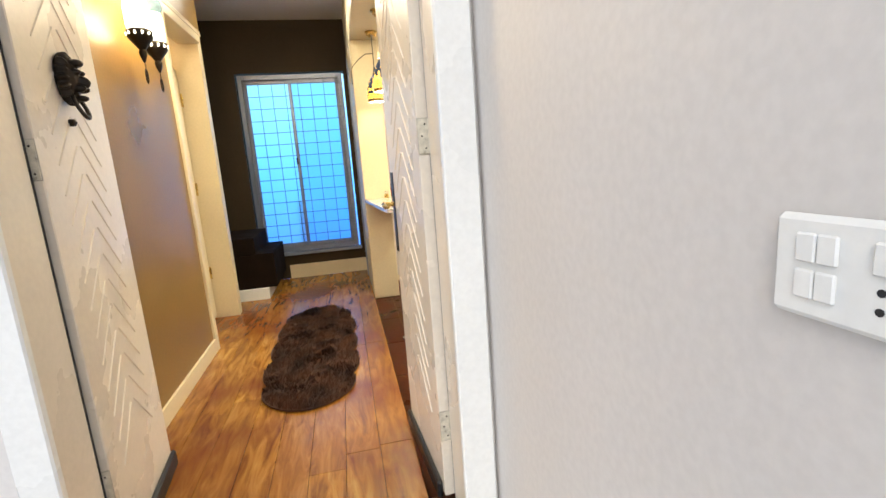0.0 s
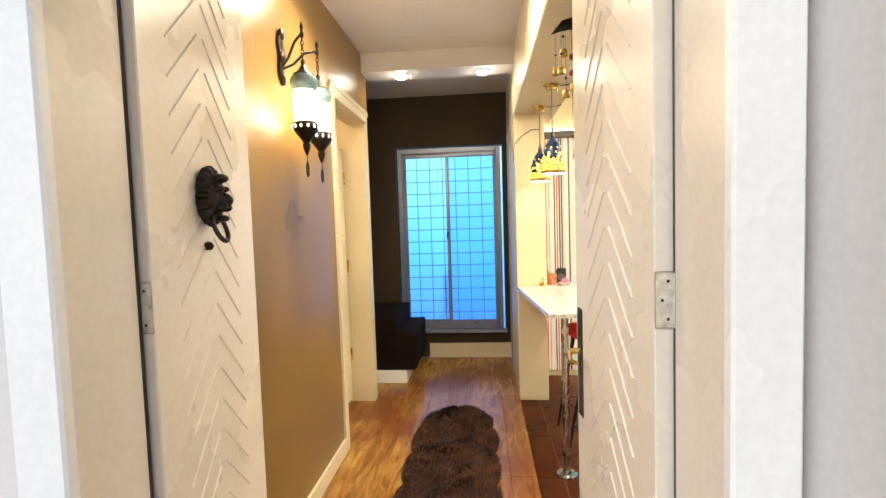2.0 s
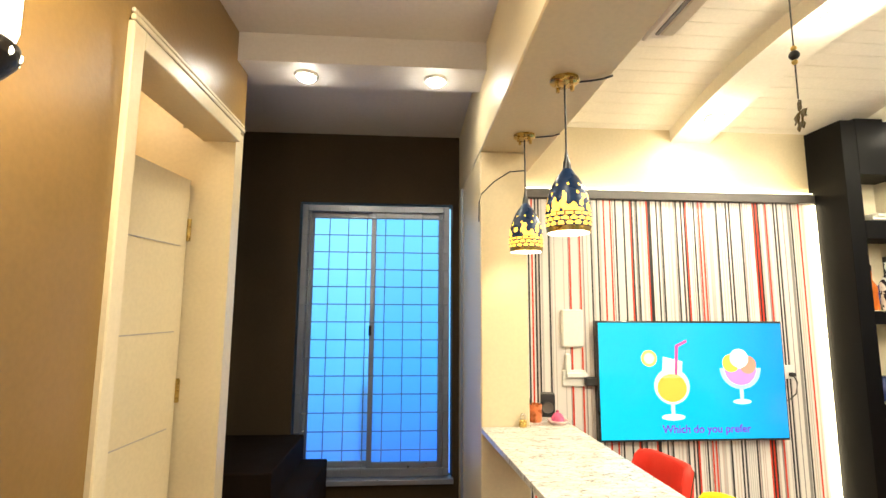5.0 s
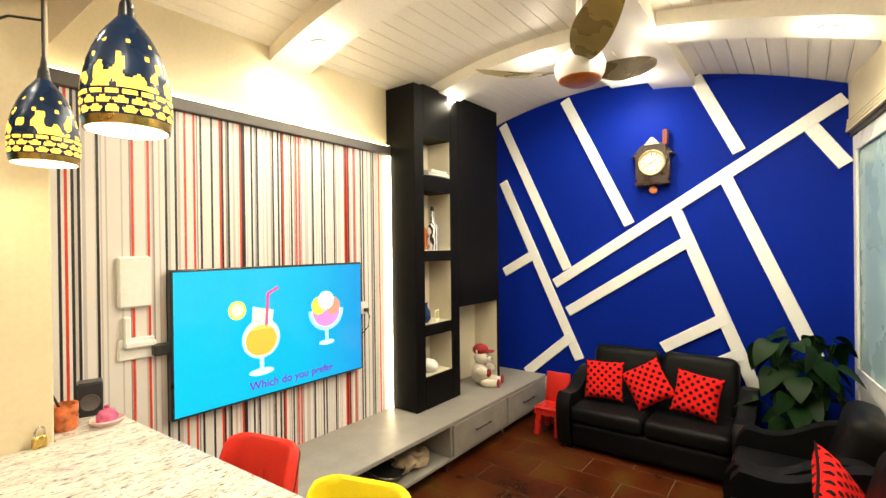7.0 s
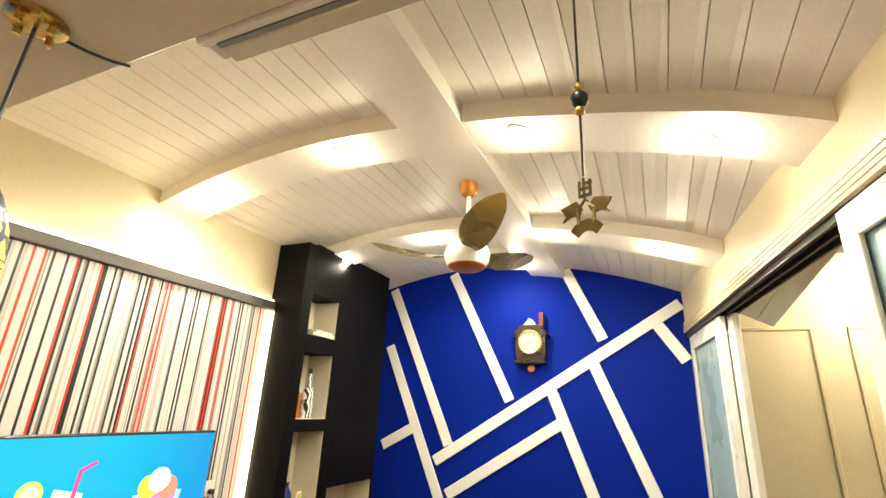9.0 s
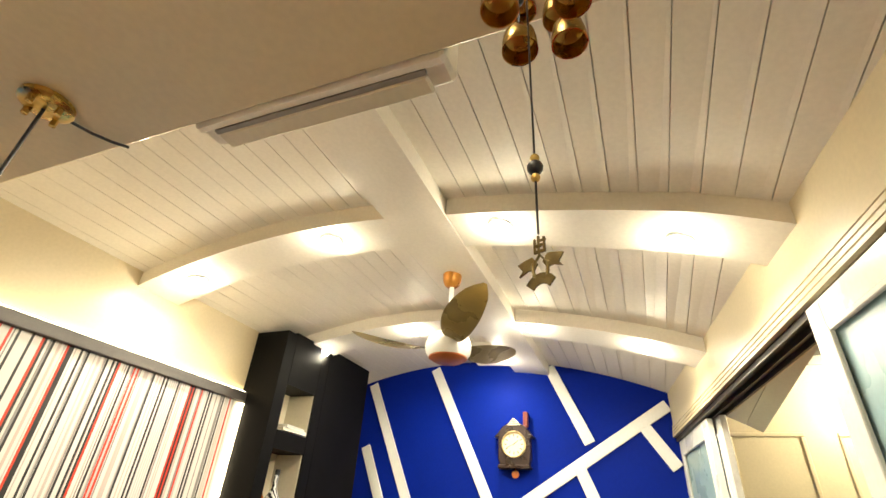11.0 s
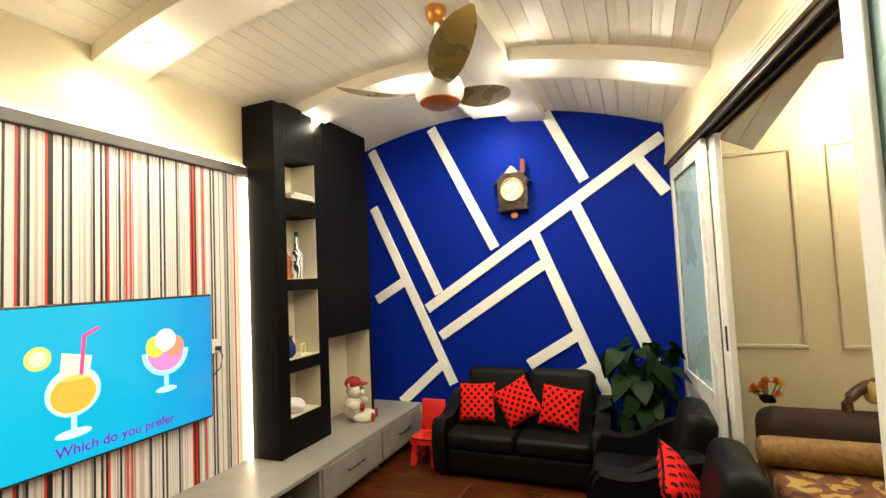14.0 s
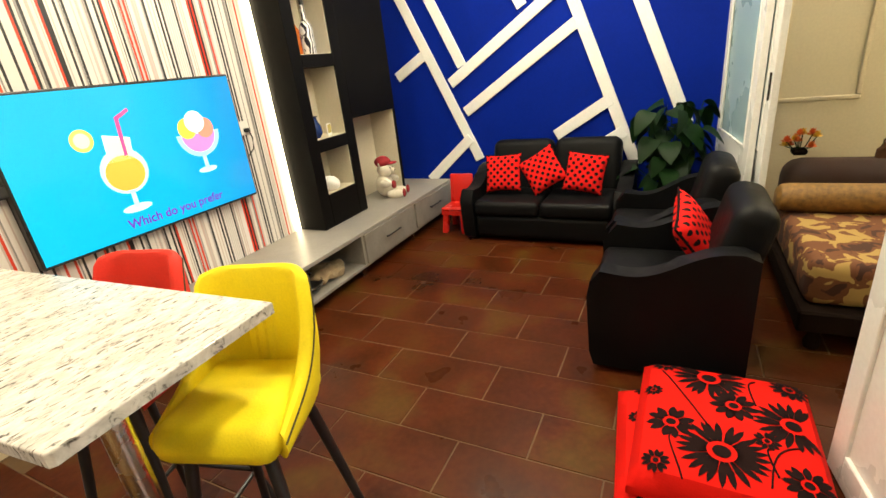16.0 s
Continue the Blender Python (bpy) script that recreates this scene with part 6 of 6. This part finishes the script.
for k in range(11):
    c = Vector((random.uniform(-0.06, 0.06), random.uniform(-0.09, 0.09), random.uniform(0.05, 0.13)))
    bm = bmesh.new()
    for j in range(3):
        for q in range(6):
            a = q * math.pi / 3 + j * 0.5
            d = Vector((math.cos(a), math.sin(a), 0))
            r = 0.034 - j * 0.009
            sd_ = Vector((-math.sin(a), math.cos(a), 0)) * r * 0.5
            up = Vector((0, 0, 0.006 + 0.010 * j))
            bm.faces.new([bm.verts.new(p) for p in (c, c + d * r * 0.6 + sd_ + up, c + d * r + up * 1.6, c + d * r * 0.6 - sd_ + up)])
    part("blossom", bm, paint("petal", random.choice([(0.70, 0.12, 0.02), (0.75, 0.18, 0.03), (0.75, 0.45, 0.04)]), 0.7), vas)
    bm = bmesh.new()
    rod(bm, c, (c.x * 0.4, c.y * 0.4, 0.035), 0.003, n=5)
    part("stem", bm, LEAF, vas)

# ---- floors, piece by piece ----
def wood():
    m, nt, b = tree("oak brown plank")
    co = nt.nodes.new("ShaderNodeTexCoord")
    info = nt.nodes.new("ShaderNodeObjectInfo")
    mp = nt.nodes.new("ShaderNodeMapping")
    mp.inputs["Scale"].default_value = (5.5, 0.9, 1)
    add = nt.nodes.new("ShaderNodeVectorMath")
    nt.links.new(co.outputs["Object"], add.inputs[0])
    nt.links.new(info.outputs["Location"], add.inputs[1])
    nt.links.new(add.outputs[0], mp.inputs[0])
    g = node(nt, "ShaderNodeTexNoise", Scale=4.0, Detail=7.0, Roughness=0.6, Distortion=1.0)
    k = node(nt, "ShaderNodeTexNoise", Scale=1.6, Detail=3.0)
    nt.links.new(mp.outputs[0], g.inputs["Vector"])
    nt.links.new(add.outputs[0], k.inputs["Vector"])
    c = ramp(nt, g.outputs[0], [(0.30, (0.115, 0.036, 0.005)), (0.48, (0.31, 0.135, 0.018)), (0.70, (0.50, 0.27, 0.055))])
    c = mix(nt, ramp(nt, k.outputs[0], [(0.42, (0, 0, 0)), (0.62, (0.8, 0.8, 0.8))]), c, (0.145, 0.030, 0.005))
    c = mix(nt, ramp(nt, info.outputs["Random"], [(0, (0, 0, 0)), (1, (0.45, 0.45, 0.45))]), c, (0.17, 0.055, 0.013))
    nt.links.new(c, b.inputs["Base Color"])
    b.inputs["Roughness"].default_value = 0.26
    bp = node(nt, "ShaderNodeBump", Strength=0.15, Distance=0.002)
    nt.links.new(g.outputs[0], bp.inputs["Height"])
    nt.links.new(bp.outputs[0], b.inputs["Normal"])
    return m


WOOD = wood()
base = structure("floor_corridor", "brown wooden plank floor of the corridor", BLACK, ((-2.0, 1.716, -0.20), (0.797, 5.69, -0.016)), category="floor")
random.seed(4)
PW = 0.146
for i in range(-10, 8):
    x0, x1 = -0.37 + i * PW, -0.37 + (i + 1) * PW
    if x0 < -1.9:
        continue
    ya = 1.718 - random.uniform(0, 1.0)
    x1 = min(x1, 0.797)
    if x0 >= 0.79:
        continue
    while ya < 5.68:
        yb = ya + 1.22
        y0, y1 = max(ya, 1.718), min(yb, 5.688)
        if y1 - y0 > 0.02 and not (x1 < -0.5 and y1 < 3.3):
            bm = bmesh.new()
            box(bm, (-(x1 - x0) / 2 + 0.0008, -(y1 - y0) / 2 + 0.0008, 0), ((x1 - x0) / 2 - 0.0008, (y1 - y0) / 2 - 0.0008, 0.016), 0.0012)
            pl = part("plank", bm, WOOD, base)
            pl.matrix_basis = Matrix.Translation(((x0 + x1) / 2, (y0 + y1) / 2, -0.016))
        ya = yb


def tile_mat():
    m, nt, b = tree("red brown clay tile")
    co = nt.nodes.new("ShaderNodeTexCoord")
    info = nt.nodes.new("ShaderNodeObjectInfo")
    add = nt.nodes.new("ShaderNodeVectorMath")
    nt.links.new(co.outputs["Object"], add.inputs[0])
    nt.links.new(info.outputs["Location"], add.inputs[1])
    n1 = node(nt, "ShaderNodeTexNoise", Scale=3.2, Detail=6.0)
    n2 = node(nt, "ShaderNodeTexNoise", Scale=38.0, Detail=5.0)
    for n in (n1, n2):
        nt.links.new(add.outputs[0], n.inputs["Vector"])
    c = ramp(nt, n1.outputs[0], [(0.35, (0.024, 0.005, 0.001)), (0.52, (0.070, 0.010, 0.002)), (0.68, (0.085, 0.045, 0.006))])
    c = mix(nt, 0.30, c, ramp(nt, n2.outputs[0], [(0.35, (0.020, 0.006, 0.002)), (0.7, (0.080, 0.026, 0.006))]))
    c = mix(nt, ramp(nt, info.outputs["Random"], [(0, (0, 0, 0)), (1, (0.45, 0.45, 0.45))]), c, (0.064, 0.019, 0.007))
    nt.links.new(c, b.inputs["Base Color"])
    nt.links.new(ramp(nt, n1.outputs[0], [(0.3, (0.24,) * 3), (0.7, (0.48,) * 3)]), b.inputs["Roughness"])
    b.inputs["Specular IOR Level"].default_value = 0.09
    bp = node(nt, "ShaderNodeBump", Strength=0.2, Distance=0.003)
    nt.links.new(n2.outputs[0], bp.inputs["Height"])
    nt.links.new(bp.outputs[0], b.inputs["Normal"])
    return m


TILE = tile_mat()
GROUT = paint("brown grout", (0.11, 0.060, 0.022), 0.8, 0.25, 10, 0.2)
base = structure("floor_living", "red-brown rectangular clay tile floor", GROUT, ((0.80, 1.66, FL - 0.12), (4.90, 5.40, FL - 0.003)), category="floor")
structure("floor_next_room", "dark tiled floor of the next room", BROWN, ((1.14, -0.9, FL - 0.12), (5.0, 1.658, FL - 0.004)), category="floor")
TX, TY = 0.25, 0.54
bm = bmesh.new()
box(bm, (-TX / 2 + 0.003, -TY / 2 + 0.003, -0.01), (TX / 2 - 0.003, TY / 2 - 0.003, 0.003), 0.0015)
tile_mesh = mesh_of("tile", bm, TILE)
for i in range(-6, 11):
    for j in range(-5, 5):
        x = 2.21 + (i + 0.5) * TX
        y = 3.98 + (j - 0.5) * TY + (0.27 if i % 2 else 0.0)
        if 0.70 < x < 4.80 and 1.5 < y < 5.3:
            t_ = new("tile", tile_mesh)
            t_.parent = base
            t_.matrix_basis = Matrix.Translation((x, y, FL - 0.003))

# ---- air conditioner on the far side of the counter beam ----
ac = thing("air_conditioner", "cream wall air conditioner hung on the beam, flap shut", "air conditioner", (1.143, 2.99, 2.272))
part("body", boxes(((0.0, 0.0, 0.0), (0.028, 0.60, 0.24)), ((0.0, 0.0, 0.012), (0.082, 0.60, 0.235)), bevel=0.008), PLANK, ac)
part("flap", boxes(((0.036, 0.045, -0.004), (0.080, 0.555, 0.010)), bevel=0.004), NICHE, ac, "beige air flap")
part("outlet", boxes(((0.024, 0.045, -0.002), (0.035, 0.555, 0.010))), UNIT, ac, "dark air outlet slot")
